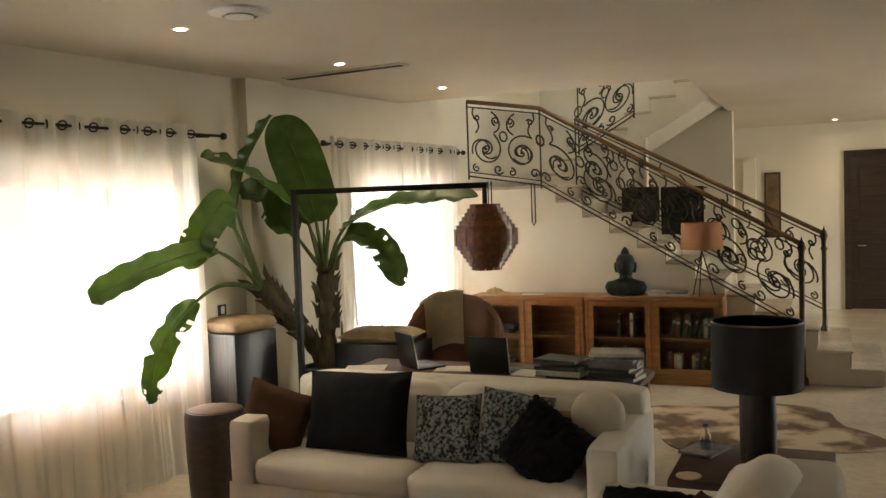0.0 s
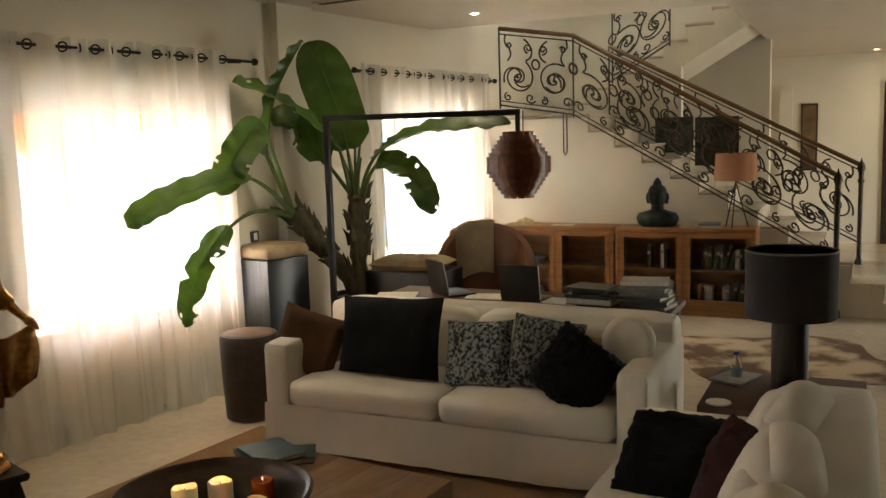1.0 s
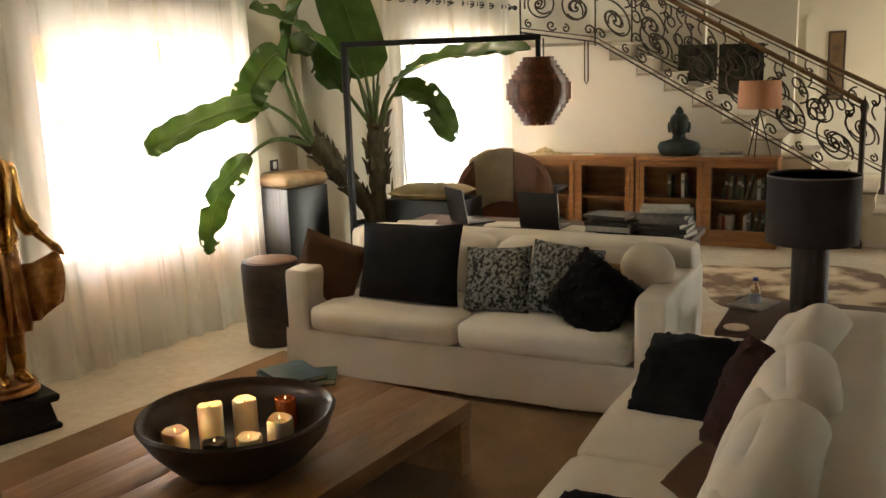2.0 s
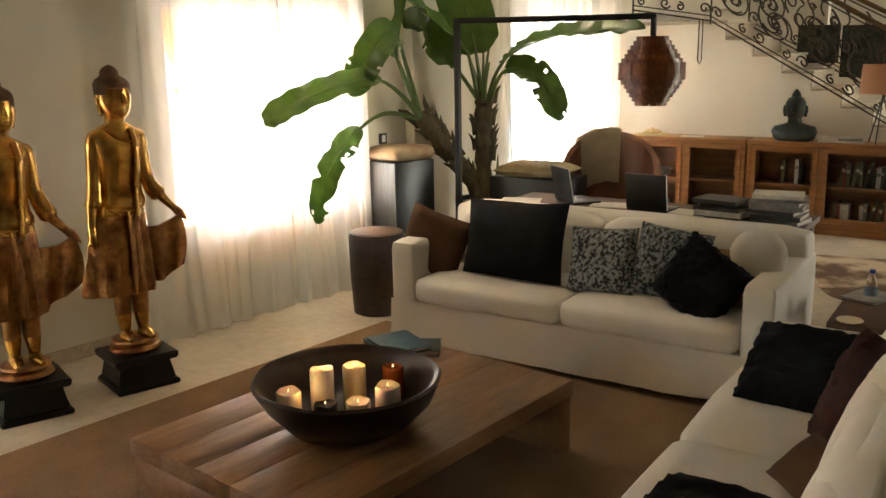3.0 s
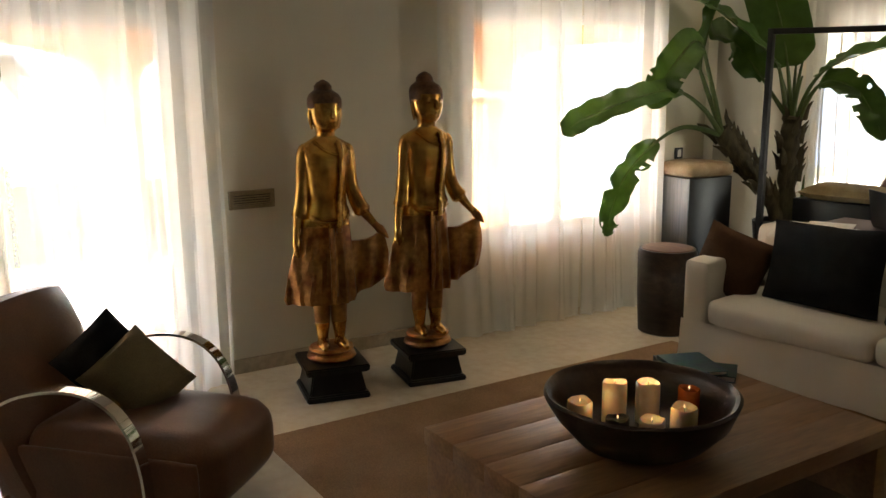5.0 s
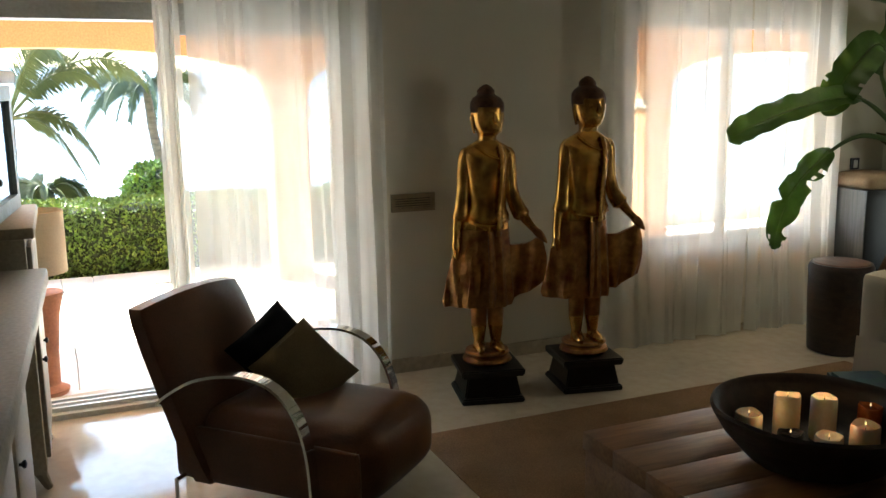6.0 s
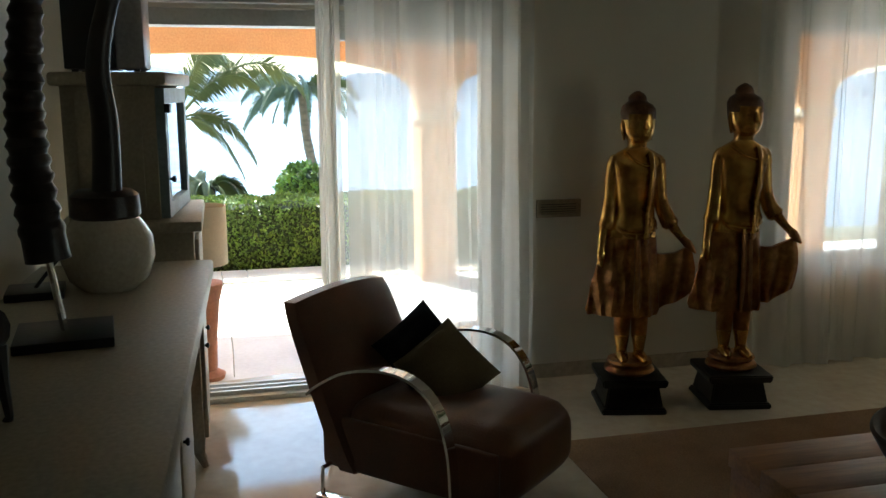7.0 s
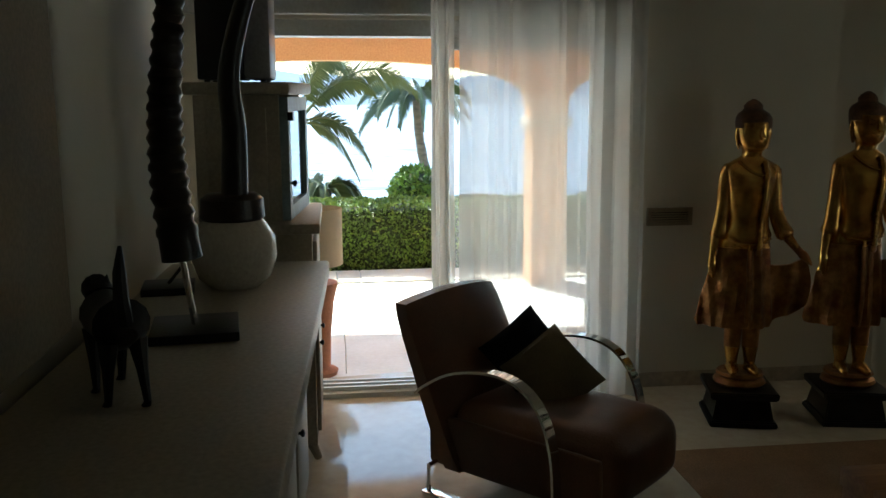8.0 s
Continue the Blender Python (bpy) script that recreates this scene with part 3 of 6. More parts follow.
# pictures on the wall beside the stairs
for x0, x1, z0, z1 in ((-2.05, -1.6, 1.66, 2.08), (-1.58, -1.08, 1.5, 2.07)):
    pc = thing("picture", pose((x0 + x1) / 2, 10.49, (z0 + z1) / 2), "dark abstract canvas in green and black", "picture", "pair of dark canvases")
    w, h = (x1 - x0) / 2, (z1 - z0) / 2
    part("frame", boxed(-w, w, -0.03, 0.0, -h, h, 0.004), M_BLACKLACQ, pc)
    part("canvas", boxed(-w + 0.02, w - 0.02, -0.034, -0.031, -h + 0.02, h - 0.02), material("dark_painted_canvas", (0.06, 0.075, 0.05), 0.7, scale=9, second=(0.012, 0.014, 0.013), bump=0.2, bump_scale=40), pc, smooth=False)

# hall: far door, tall mirror
d2 = thing("door_2", pose(0.5, 15.6, 0), "tall dark brown timber hall door, closed", "door", kind="structure")
bm = bmesh.new()
box(bm, 0.0, 0.1, -0.06, 0.0, 0, 2.6)
box(bm, 1.1, 1.2, -0.06, 0.0, 0, 2.6)
box(bm, 0.1, 1.1, -0.06, 0.0, 2.5, 2.6)
part("door_frame", bm, M_DARKWOOD, d2, smooth=False)
leaf = part("door_leaf", boxed(0.1, 1.1, -0.04, 0.0, 0.01, 2.5, 0.004), M_DARKWOOD, d2)
for z0, z1 in ((0.2, 1.1), (1.25, 2.35)):
    part("panel", boxed(0.22, 0.98, -0.055, -0.041, z0, z1, 0.01), M_DARKWOOD, leaf)
part("door_handle", tube([(0.2, -0.04, 1.05), (0.2, -0.1, 1.05), (0.32, -0.1, 1.05)], 0.012, 8), M_CHROME, leaf)
mi = thing("hall_picture", pose(-0.6, 15.6, 1.75), "tall narrow dark framed picture on the hall wall", "picture")
part("frame", boxed(-0.13, 0.13, -0.04, 0.0, -0.55, 0.55, 0.005), M_DARKWOOD, mi)
part("canvas", boxed(-0.1, 0.1, -0.045, -0.041, -0.52, 0.52), material("ochre_canvas", (0.2, 0.12, 0.05), 0.6, scale=5, second=(0.08, 0.05, 0.03)), mi, smooth=False)
structure("trim_recess", boxed(-1.06, -0.86, 15.5, 15.6, 0, 2.55), M_PLASTER, "shallow white plaster pier in the hall")

# ---- terrace, garden and distance ----
structure("ground", boxed(-900, -0.32, -500, 500, -30, -29), material("dry_hillside", (0.2, 0.19, 0.11), 0.95, scale=0.02, vary=0.3, bump=0), "dry land falling away to the bay", WALL)
structure("terrace", boxed(-4.1, -0.3, -9, 12, -0.25, -0.03), M_TERRACE, "pale stone terrace in bright sun", WALL)
structure("garden", boxed(-5.6, -4.1, -14, 16, -1.2, -0.12), material("garden_soil", (0.1, 0.09, 0.04), 0.95, scale=2, vary=0.3), "planted bed beyond the terrace", WALL)
for k in range(13):
    part("slab", boxed(-4.08, -3.5, -7 + k * 0.9, -6.11 + k * 0.9, -0.028, -0.012, 0.004), M_CREAMSTONE, bpy.data.objects["terrace"])


def arcade():
    """Outer wall of the covered terrace: piers and round-headed arches, with its soffit."""
    bm = bmesh.new()
    x0, x1, top = -3.5, -3.15, 2.75
    piers = [-8.1, -3.95, 0.2, 4.35, 8.5]
    half, spring, crown = 0.17, 1.62, 2.13
    for p in piers:
        box(bm, x0, x1, p - half, p + half, -0.03, spring)
    for a, b in zip(piers, piers[1:]):
        c, w = (a + b) / 2, (b - a) / 2 - half
        pts = [(c - w * math.cos(math.pi * i / 24), spring + (crown - spring) * math.sin(math.pi * i / 24) ** 0.55) for i in range(25)]
        lo = [[bm.verts.new((x, u, z)) for u, z in pts] for x in (x0, x1)]
        hi = [[bm.verts.new((x, u, top)) for u, z in pts] for x in (x0, x1)]
        for i in range(24):
            bm.faces.new((lo[0][i], lo[0][i + 1], hi[0][i + 1], hi[0][i]))
            bm.faces.new((lo[1][i + 1], lo[1][i], hi[1][i], hi[1][i + 1]))
            bm.faces.new((lo[0][i + 1], lo[0][i], lo[1][i], lo[1][i + 1]))
    for p in piers:
        box(bm, x0, x1, p - half, p + half, spring, top)
    return bm


structure("wall_arcade", arcade(), M_STUCCO, "apricot stucco arcade with round arches", WALL)
structure("ceiling_terrace", boxed(-3.5, -0.3, -9, 10, 2.75, 2.9), M_STUCCO, "apricot stucco soffit over the terrace", WALL)
for p in (-3.95, 0.2, 4.35):
    structure("trim_capital", boxed(-3.54, -3.11, p - 0.21, p + 0.21, 1.5, 1.6, 0.02), M_CREAMSTONE, "cream stone capital of a pier", WALL)

M_HEDGE = material("hedge_leaf", (0.18, 0.27, 0.04), 0.5, scale=3, second=(0.08, 0.13, 0.02), bump=0, island=0.45)
M_PALM = material("palm_leaflet", (0.10, 0.13, 0.045), 0.5, scale=2, second=(0.035, 0.06, 0.02), bump=0)
M_PALMTRUNK = material("grey_palm_trunk", (0.25, 0.21, 0.16), 0.9, scale=6, second=(0.12, 0.1, 0.08), bump=0.5, bump_scale=30, stretch=(1, 1, 3))


def leaf_cloud(bm, count, place, size, rng):
    """Many small folded leaves scattered by place()."""
    for _ in range(count):
        p, nrm = place()
        d = Vector((rng.gauss(0, 1), rng.gauss(0, 1), rng.gauss(0, 1))).normalized()
        d = (d + nrm * 0.8).normalized()
        s = d.cross(Vector((rng.gauss(0, 1), rng.gauss(0, 1), rng.gauss(0, 1)))).normalized()
        l, w = size * rng.uniform(0.7, 1.3), size * 0.32
        a, b, c, e = (bm.verts.new(p + q) for q in (Vector((0, 0, 0)), d * l * 0.5 + s * w, d * l, d * l * 0.5 - s * w))
        bm.faces.new((a, b, c))
        bm.faces.new((a, c, e))


def hedge():
    rng = random.Random(3)
    h = thing("hedge", WALL, "clipped dense green hedge along the terrace", "hedge", kind="stuff")
    # near-black core stands in for the shade deep among the leaves
    part("core", boxed(-4.95, -4.3, -4.5, 4.5, -0.12, 0.6, 0.05), material("hedge_inner_shade", (0.03, 0.04, 0.012), 0.9), h)
    bm = bmesh.new()

    def place():
        u = rng.uniform(-4.2, 1.6)
        if rng.random() < 0.55:
            z = rng.uniform(-0.1, 0.66)
            return Vector((-4.27 + 0.06 * noise.noise(Vector((u * 3, z * 3, 0))), u, z)), Vector((1, 0, 0.3))
        return Vector((rng.uniform(-5.0, -4.25), u, 0.64 + 0.04 * noise.noise(Vector((u * 4, 1, 2))))), Vector((0, 0, 1))
    leaf_cloud(bm, 24000, place, 0.042, rng)
    part("leaves", bm, M_HEDGE, h, smooth=False)
    return h


hedge()


def palm(u, x, foot, crown, lean, fronds, length, seed, label, angles=None):
    rng = random.Random(seed)
    p = thing("palm_tree", WALL, label, "palm", "garden palms")
    base, top = Vector((x, u, foot)), Vector((x + 0.2, u + lean, crown))
    pts = []
    for i in range(15):
        k = i / 14
        q = base.lerp(top, k)
        q.y += lean * 0.24 * math.sin(k * math.pi)
        pts.append(q)
    part("trunk", tube(pts, [0.11 - 0.045 * i / 14 + 0.008 * (i % 2) for i in range(15)], 12), M_PALMTRUNK, p)
    for f in range(fronds):
        if angles:
            a, rise, l = angles[f]
            l *= length
        else:
            a = 2 * math.pi * (f + rng.uniform(-0.2, 0.2)) / fronds
            rise, l = rng.uniform(0.5, 1.25), length * rng.uniform(0.85, 1.1)
        rib = []
        for i in range(18):
            k = i / 17
            out = l * (k - 0.16 * k * k)
            rib.append(top + Vector((math.cos(a) * out, math.sin(a) * out, l * (rise * k * 0.75 - 1.0 * k ** 2.1))))
        bm = bmesh.new()
        tube_into(bm, rib, 0.02, 5, taper=0.35)
        for i in range(3, 17):
            for h in range(6):
                k = (i + h / 6) / 17
                q = rib[i].lerp(rib[min(i + 1, 17)], h / 6)
                t = (rib[min(i + 1, 17)] - rib[i - 1]).normalized()
                s = t.cross(Vector((0, 0, 1))).normalized()
                ll = l * 0.17 * math.sin(math.pi * min(0.94, 0.2 + k * 0.8)) + 0.05
                for hand in (1, -1):
                    e = q + (s * hand * 0.5 + t * 0.6 + Vector((0, 0, hand * 0.6 - 0.15 - 0.3 * rng.random()))) * ll
                    m = q.lerp(e, 0.45) + Vector((0, 0, 0.05 * ll))
                    w = t * 0.011
                    va, vb, vc, vd, ve = (bm.verts.new(z) for z in (q - w * 0.5, q + w * 0.5, m + w, m - w, e))
                    bm.faces.new((va, vb, vc, vd))
                    bm.faces.new((vd, vc, ve))
        part("frond", bm, M_PALM, p, smooth=False)
    return p


palm(0.35, -11.0, -0.9, 1.75, -0.72, 17, 1.25, 5, "slender grey-trunked palm leaning over the garden")
ARCH = [(1.57, 1.6, 0.95), (1.57, 0.7, 0.58), (1.3, 0.35, 0.5), (1.0, 2.7, 0.5), (1.45, 1.75, 0.62), (0.5, 1.9, 0.8), (2.6, 1.8, 0.9), (3.3, 1.0, 0.9), (4.0, 0.7, 0.9), (4.7, 1.3, 1.0), (5.4, 0.6, 0.9), (6.1, 1.1, 0.8)]
palm(-2.58, -6.3, -0.3, 1.45, 0.28, len(ARCH), 1.9, 9, "feathery palm with long arching fronds", ARCH)
palm(-1.95, -5.6, -0.3, 0.68, 0.0, 16, 0.62, 11, "low cycad-like palm behind the hedge")


def bush(x, u, z, r, seed):
    rng = random.Random(seed)
    b = thing("bush", WALL @ pose(x, u, z), "round dark green clipped bush", "bush", kind="stuff")
    # solid core in the hedge's dark colour, for the shade inside the bush
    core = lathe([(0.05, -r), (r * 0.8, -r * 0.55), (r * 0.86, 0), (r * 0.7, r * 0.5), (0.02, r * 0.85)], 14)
    part("core", core, bpy.data.materials["hedge_inner_shade"], b)
    bm = bmesh.new()

    def place():
        d = Vector((rng.gauss(0, 1), rng.gauss(0, 1), rng.gauss(0, 1))).normalized()
        return d * r * (0.92 + 0.12 * noise.noise(d * 3)), d
    leaf_cloud(bm, 1800, place, 0.1, rng)
    part("leaves", bm, M_HEDGE, b, smooth=False)


bush(-10.2, -0.42, 0.12, 0.46, 21)

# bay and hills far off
# paler streaks in the colour paint the sun's glitter; the surface is dull
M_WATER = material("bay_with_painted_glitter", (0.03, 0.07, 0.14), 0.6, scale=0.16, second=(0.26, 0.32, 0.4), bump=0.2, bump_scale=0.4, stretch=(1, 0.25, 1), spec=0.15)
structure("water", boxed(-2600, -30, -1600, 1600, -26, -25), M_WATER, "hazy blue bay with sun glitter painted into its colour", WALL)


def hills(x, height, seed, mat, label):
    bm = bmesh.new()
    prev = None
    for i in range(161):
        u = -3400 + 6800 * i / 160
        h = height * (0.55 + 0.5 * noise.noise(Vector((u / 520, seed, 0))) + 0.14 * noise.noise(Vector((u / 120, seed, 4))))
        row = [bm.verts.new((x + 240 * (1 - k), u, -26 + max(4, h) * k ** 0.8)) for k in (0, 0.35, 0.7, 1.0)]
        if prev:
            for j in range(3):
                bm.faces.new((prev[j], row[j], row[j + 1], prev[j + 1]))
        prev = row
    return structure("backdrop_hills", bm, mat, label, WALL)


# distance haze is mixed into the hills' base colour
hills(-2500, 150, 2.0, material("haze_tinted_hills", (0.20, 0.25, 0.32), 1.0, scale=0.004, vary=0.12, bump=0, spec=0), "hazy blue hills across the bay")

# terracotta lamp on the terrace
tl = thing("terrace_lamp", WALL @ pose(-0.62, -1.97, -0.03), "tall terracotta lamp with a beige shade", "lamp")
part("base", lathe([(0.11, 0), (0.12, 0.03), (0.07, 0.06), (0.075, 0.25), (0.1, 0.5), (0.125, 0.6), (0.13, 0.63), (0.1, 0.635)], 24), material("terracotta", (0.42, 0.17, 0.09), 0.8, scale=5, vary=0.2, bump=0.1), tl, "terracotta base")
part("neck", tube([(0, 0, 0.63), (0, 0, 0.8)], 0.012, 8), M_BLACKMETAL, tl)
part("shade", lathe([(0.16, 0.75), (0.165, 0.752), (0.165, 1.12), (0.16, 1.122)], 32, cap=False), material("beige_linen_shade", (0.5, 0.4, 0.27), 0.9, scale=6, vary=0.06, bump=0.2, bump_scale=200), tl, "beige linen shade")
part("cord", tube([(0.02, 0.12, 0.7), (0.05, 0.15, 0.45), (0.06, 0.17, 0.2), (0.08, 0.17, 0.02)], 0.004, 5), M_ALU, tl)


# ---- seating group ----
def sofa(m, w, d, seat_z, arm_z, back_z, arm_w, label, seed):
    """Loose-covered sofa: local x along its width, front towards -y, front edge at y = 0."""
    s = thing("sofa", m, label, "sofa", "white slip-covered sofas")
    h = w / 2
    bm = bmesh.new()
    n = 60
    rows = []
    for z, out in ((0.042, 0.026), (0.12, 0.017), (0.26, 0.004), (0.31, 0.0)):
        row = []
        for i in range(n + 1):
            x = -h + w * i / n
            row.append(bm.verts.new((x, -out + 0.018 * noise.noise(Vector((x * 6, z * 4, seed))) * (1.3 - 3 * z), z + (0.012 * noise.noise(Vector((x * 4, 1, seed))) if z < 0.1 else 0.0))))
        rows.append(row)
    for a, b in zip(rows, rows[1:]):
        for i in range(n):
            bm.faces.new((a[i], a[i + 1], b[i + 1], b[i]))
    part("skirt", bm, M_LINEN, s)
    part("base", boxed(-h + 0.01, h - 0.01, 0.04, d, 0.05, 0.3, 0.02), M_LINEN, s)
    for x in (-h + 0.1, h - 0.1):
        for y in (0.08, d - 0.08):
            part("foot", boxed(x - 0.03, x + 0.03, y - 0.03, y + 0.03, 0.0, 0.05), M_DARKWOOD, s, smooth=False)
    for x0, x1 in ((-h, -h + arm_w), (h - arm_w, h)):
        part("arm", soft_box(x0, x1, 0.0, d, 0.22, arm_z, 0.035, 0.004, seed + x0), M_LINEN, s)
    part("back", soft_box(-h + 0.02, h - 0.02, d - 0.27, d, 0.25, back_z, 0.06, 0.012, seed + 4, 14), M_LINEN, s)
    inner = h - arm_w
    for k in range(2):
        x0 = -inner + k * inner
        part("seat_cushion", soft_box(x0 + 0.004, x0 + inner - 0.004, -0.03, d - 0.3, 0.3, seat_z, 0.06, 0.018, seed + 7 + k, 14), M_LINEN, s)
        part("back_cushion", soft_box(x0 + 0.01, x0 + inner - 0.01, d - 0.46, d - 0.25, seat_z - 0.03, back_z + 0.01, 0.08, 0.025, seed + 11 + k, 12), M_LINEN, s)
    return s


sofa(pose(-1.9, 3.96, 0), 2.4, 1.02, 0.47, 0.69, 0.83, 0.18, "white slip-covered two-seat sofa facing the low table", 1)
sofa(pose(-0.72, 2.6, 0, 0, 0, -90), 2.33, 1.05, 0.45, 0.6, 0.8, 0.2, "white slip-covered sofa beside the low table", 30)


def cushion(x, y, z, w, h, d, mat, rx, ry, rz, label, seed, fur=0.0):
    bm = cushion_mesh(w, h, d, seed, 26 if fur else 14)
    if fur:
        bm.normal_update()
        for v in bm.verts:
            v.co += v.normal * fur * (noise.noise(v.co * 38 + Vector((seed, 0, 0))) + 0.5 * noise.noise(v.co * 90))
            r = (v.co.x ** 2 + v.co.z ** 2) ** 0.5
            v.co.x *= 1 - 0.16 * max(0.0, r / (w * 0.6) - 0.75)
            v.co.z *= 1 - 0.16 * max(0.0, r / (h * 0.6) - 0.75)
    return tagged(part("cushion", bm, mat, at=pose(x, y, z, rx, ry, rz)), label, "cushion", "scatter cushions on the sofas")


cushion(-2.93, 4.22, 0.64, 0.44, 0.42, 0.14, M_BROWNFAB, -14, 18, 14, "brown wool scatter cushion leaning on the sofa arm", 1)
cushion(-2.36, 4.27, 0.71, 0.72, 0.5, 0.2, M_BLACKFAB, -16, -2, -2, "large black velvet cushion on the sofa", 2)
cushion(-1.77, 4.27, 0.65, 0.44, 0.4, 0.14, M_PATTERN, -20, -5, -4, "black and cream patterned cushion on the sofa", 3)
cushion(-1.37, 4.3, 0.67, 0.42, 0.42, 0.13, M_PATTERN, -18, 8, 6, "black and cream patterned cushion half hidden on the sofa", 4)
cushion(-1.14, 4.14, 0.63, 0.44, 0.42, 0.18, M_BLACKFAB, -22, 32, -8, "fluffy black cushion lying against another", 5, 0.022)
cushion(-1.0, 4.33, 0.62, 0.36, 0.34, 0.12, material("ochre_linen", (0.33, 0.22, 0.1), 0.9, scale=6, bump=0.2, bump_scale=180), -20, 0, 12, "ochre linen cushion behind the black one", 6)
tagged(part("round_cushion", lathe([(0.001, -0.065), (0.1, -0.055), (0.145, -0.02), (0.15, 0.0), (0.145, 0.02), (0.1, 0.055), (0.001, 0.065)], 28), M_LINEN, at=pose(-0.9, 4.36, 0.76, 72, 0, 12)), "round white cushion against the sofa back", "cushion", "scatter cushions on the sofas")
cushion(-0.39, 3.16, 0.575, 0.54, 0.44, 0.14, M_BLACKFAB, -50, 0, -8, "black fur cushion leaning on the sofa arm", 7, 0.014)
cushion(-0.1, 2.72, 0.64, 0.38, 0.48, 0.17, M_WINE, -16, 14, -36, "wine-brown fur cushion in the sofa corner", 8, 0.012)
cushion(-0.19, 2.32, 0.53, 0.28, 0.22, 0.11, M_BROWNFAB, -52, 10, -40, "small brown cushion on the sofa seat", 9)
cushion(-0.24, 1.73, 0.51, 0.8, 0.5, 0.18, M_BLACKFAB, -80, 3, -10, "large black fur cushion lying on the sofa seat", 10, 0.014)
# loose white back pillows of the second sofa
for y, z, rx, rz, sd in ((3.2, 0.62, -16, -97, 41), (2.6, 0.64, -24, -84, 42), (1.98, 0.64, -20, -92, 43)):
    tagged(part("cushion", soft_box(-0.32, 0.32, -0.13, 0.13, -0.24, 0.24, 0.12, 0.03, sd, 14), M_LINEN, at=pose(0.0, y, z, rx, 3, rz)), "plump white back pillow on the sofa", "cushion", "scatter cushions on the sofas")

# low table
t = thing("coffee_table", WALL, "low square oak coffee table with thick boards", "coffee table")
for k in range(5):
    w = (3.16 - 2.07) / 5
    part("board", boxed(2.07 + k * w + 0.0001, 2.07 + (k + 1) * w - 0.0001, 0.12, 1.77, 0.285, 0.36, 0.0015), M_TABLE, t)
for u in (0.17, 1.72):
    part("leg_panel", boxed(2.075, 3.155, u - 0.04, u + 0.04, 0.013, 0.284, 0.004), M_TABLE, t)
part("lower_rail", boxed(2.5, 2.7, 0.22, 1.67, 0.2, 0.284, 0.005), M_TABLE, t)
rug = tagged(part("rug", soft_box(1.03, 3.95, -0.22, 2.75, 0.0, 0.012, 0.006, 0.0015, 3, 20), M_RUG, at=WALL), "tan woven sisal rug under the low table", "rug")

# bowl with candles
bowl = thing("bowl", pose(-1.99, 2.15, 0.36), "wide dark wooden bowl holding lit candles", "bowl")
prof = [(0.02, 0.0), (0.2, 0.0), (0.27, 0.035), (0.345, 0.12), (0.385, 0.2), (0.392, 0.215), (0.38, 0.225), (0.362, 0.215), (0.35, 0.19), (0.3, 0.09), (0.22, 0.045), (0.02, 0.04)]
bm = lathe(prof, 48)
for v in bm.verts:
    v.co += Vector((1, 1, 0.4)) * 0.008 * noise.noise(v.co * 6)
part("shell", bm, M_DARKWOOD, bowl)


def candle(x, y, z0, r, h, mat, label, seed, burnt=0.012):
    c = thing("candle", pose(x, y, z0), label, "candle", "candles in the bowl")
    bm = lathe([(r * 0.96, 0), (r, 0.008), (r * 1.01, h * 0.5), (r, h - 0.006), (r * 0.93, h), (r * 0.75, h - burnt), (0.003, h - burnt - 0.002)], 24)
    for v in bm.verts:
        if v.co.z > h * 0.8:
            v.co.z += 0.012 * noise.noise(Vector((v.co.x * 20 + seed, v.co.y * 20, 0)))
    part("wax", bm, mat, c)
    part("wick", tube([(0, 0, h - burnt - 0.003), (0.002, 0, h + 0.004)], 0.0015, 5), M_BLACKMETAL, c)
    part("flame", lathe([(0.001, h - 0.004), (0.0034, h - 0.001), (0.0036, h + 0.002), (0.002, h + 0.006), (0.0004, h + 0.011)], 10), M_FLAME, c)


M_AMBER = material("amber_glass", (0.42, 0.1, 0.02), 0.15, scale=6, vary=0.15, bump=0.02)
candle(-2.18, 2.0, 0.405, 0.052, 0.12, M_WAX, "short ivory pillar candle, lit", 1)
candle(-2.11, 2.13, 0.405, 0.05, 0.19, M_WAX, "tall uneven ivory pillar candle, lit", 2, 0.02)
candle(-2.05, 2.27, 0.405, 0.05, 0.17, M_WAX, "tall ivory pillar candle, lit", 3)
candle(-1.94, 2.4, 0.41, 0.045, 0.14, M_AMBER, "candle in an amber glass, lit", 4)
candle(-2.0, 2.02, 0.402, 0.048, 0.1, M_BLACKPLASTIC, "candle in a black glass, lit", 5)
candle(-1.88, 2.08, 0.405, 0.05, 0.11, M_WAX, "short ivory candle, lit", 6)
candle(-1.82, 2.2, 0.405, 0.052, 0.15, M_WAX, "ivory pillar candle with a slumped rim, lit", 7, 0.025)

# light of the candles that burn clear of the bowl's rim
for x, y, z in ((-2.11, 2.13, 0.615), (-2.05, 2.27, 0.595), (-1.86, 2.13, 0.575), (-2.1, 2.01, 0.55)):
    fl = new("candle_light", bpy.data.lights.new("candle_light", "POINT"))
    fl.data.energy, fl.data.color, fl.data.shadow_soft_size = 0.009, (1.0, 0.6, 0.27), 0.008
    fl.location = (x, y, z)

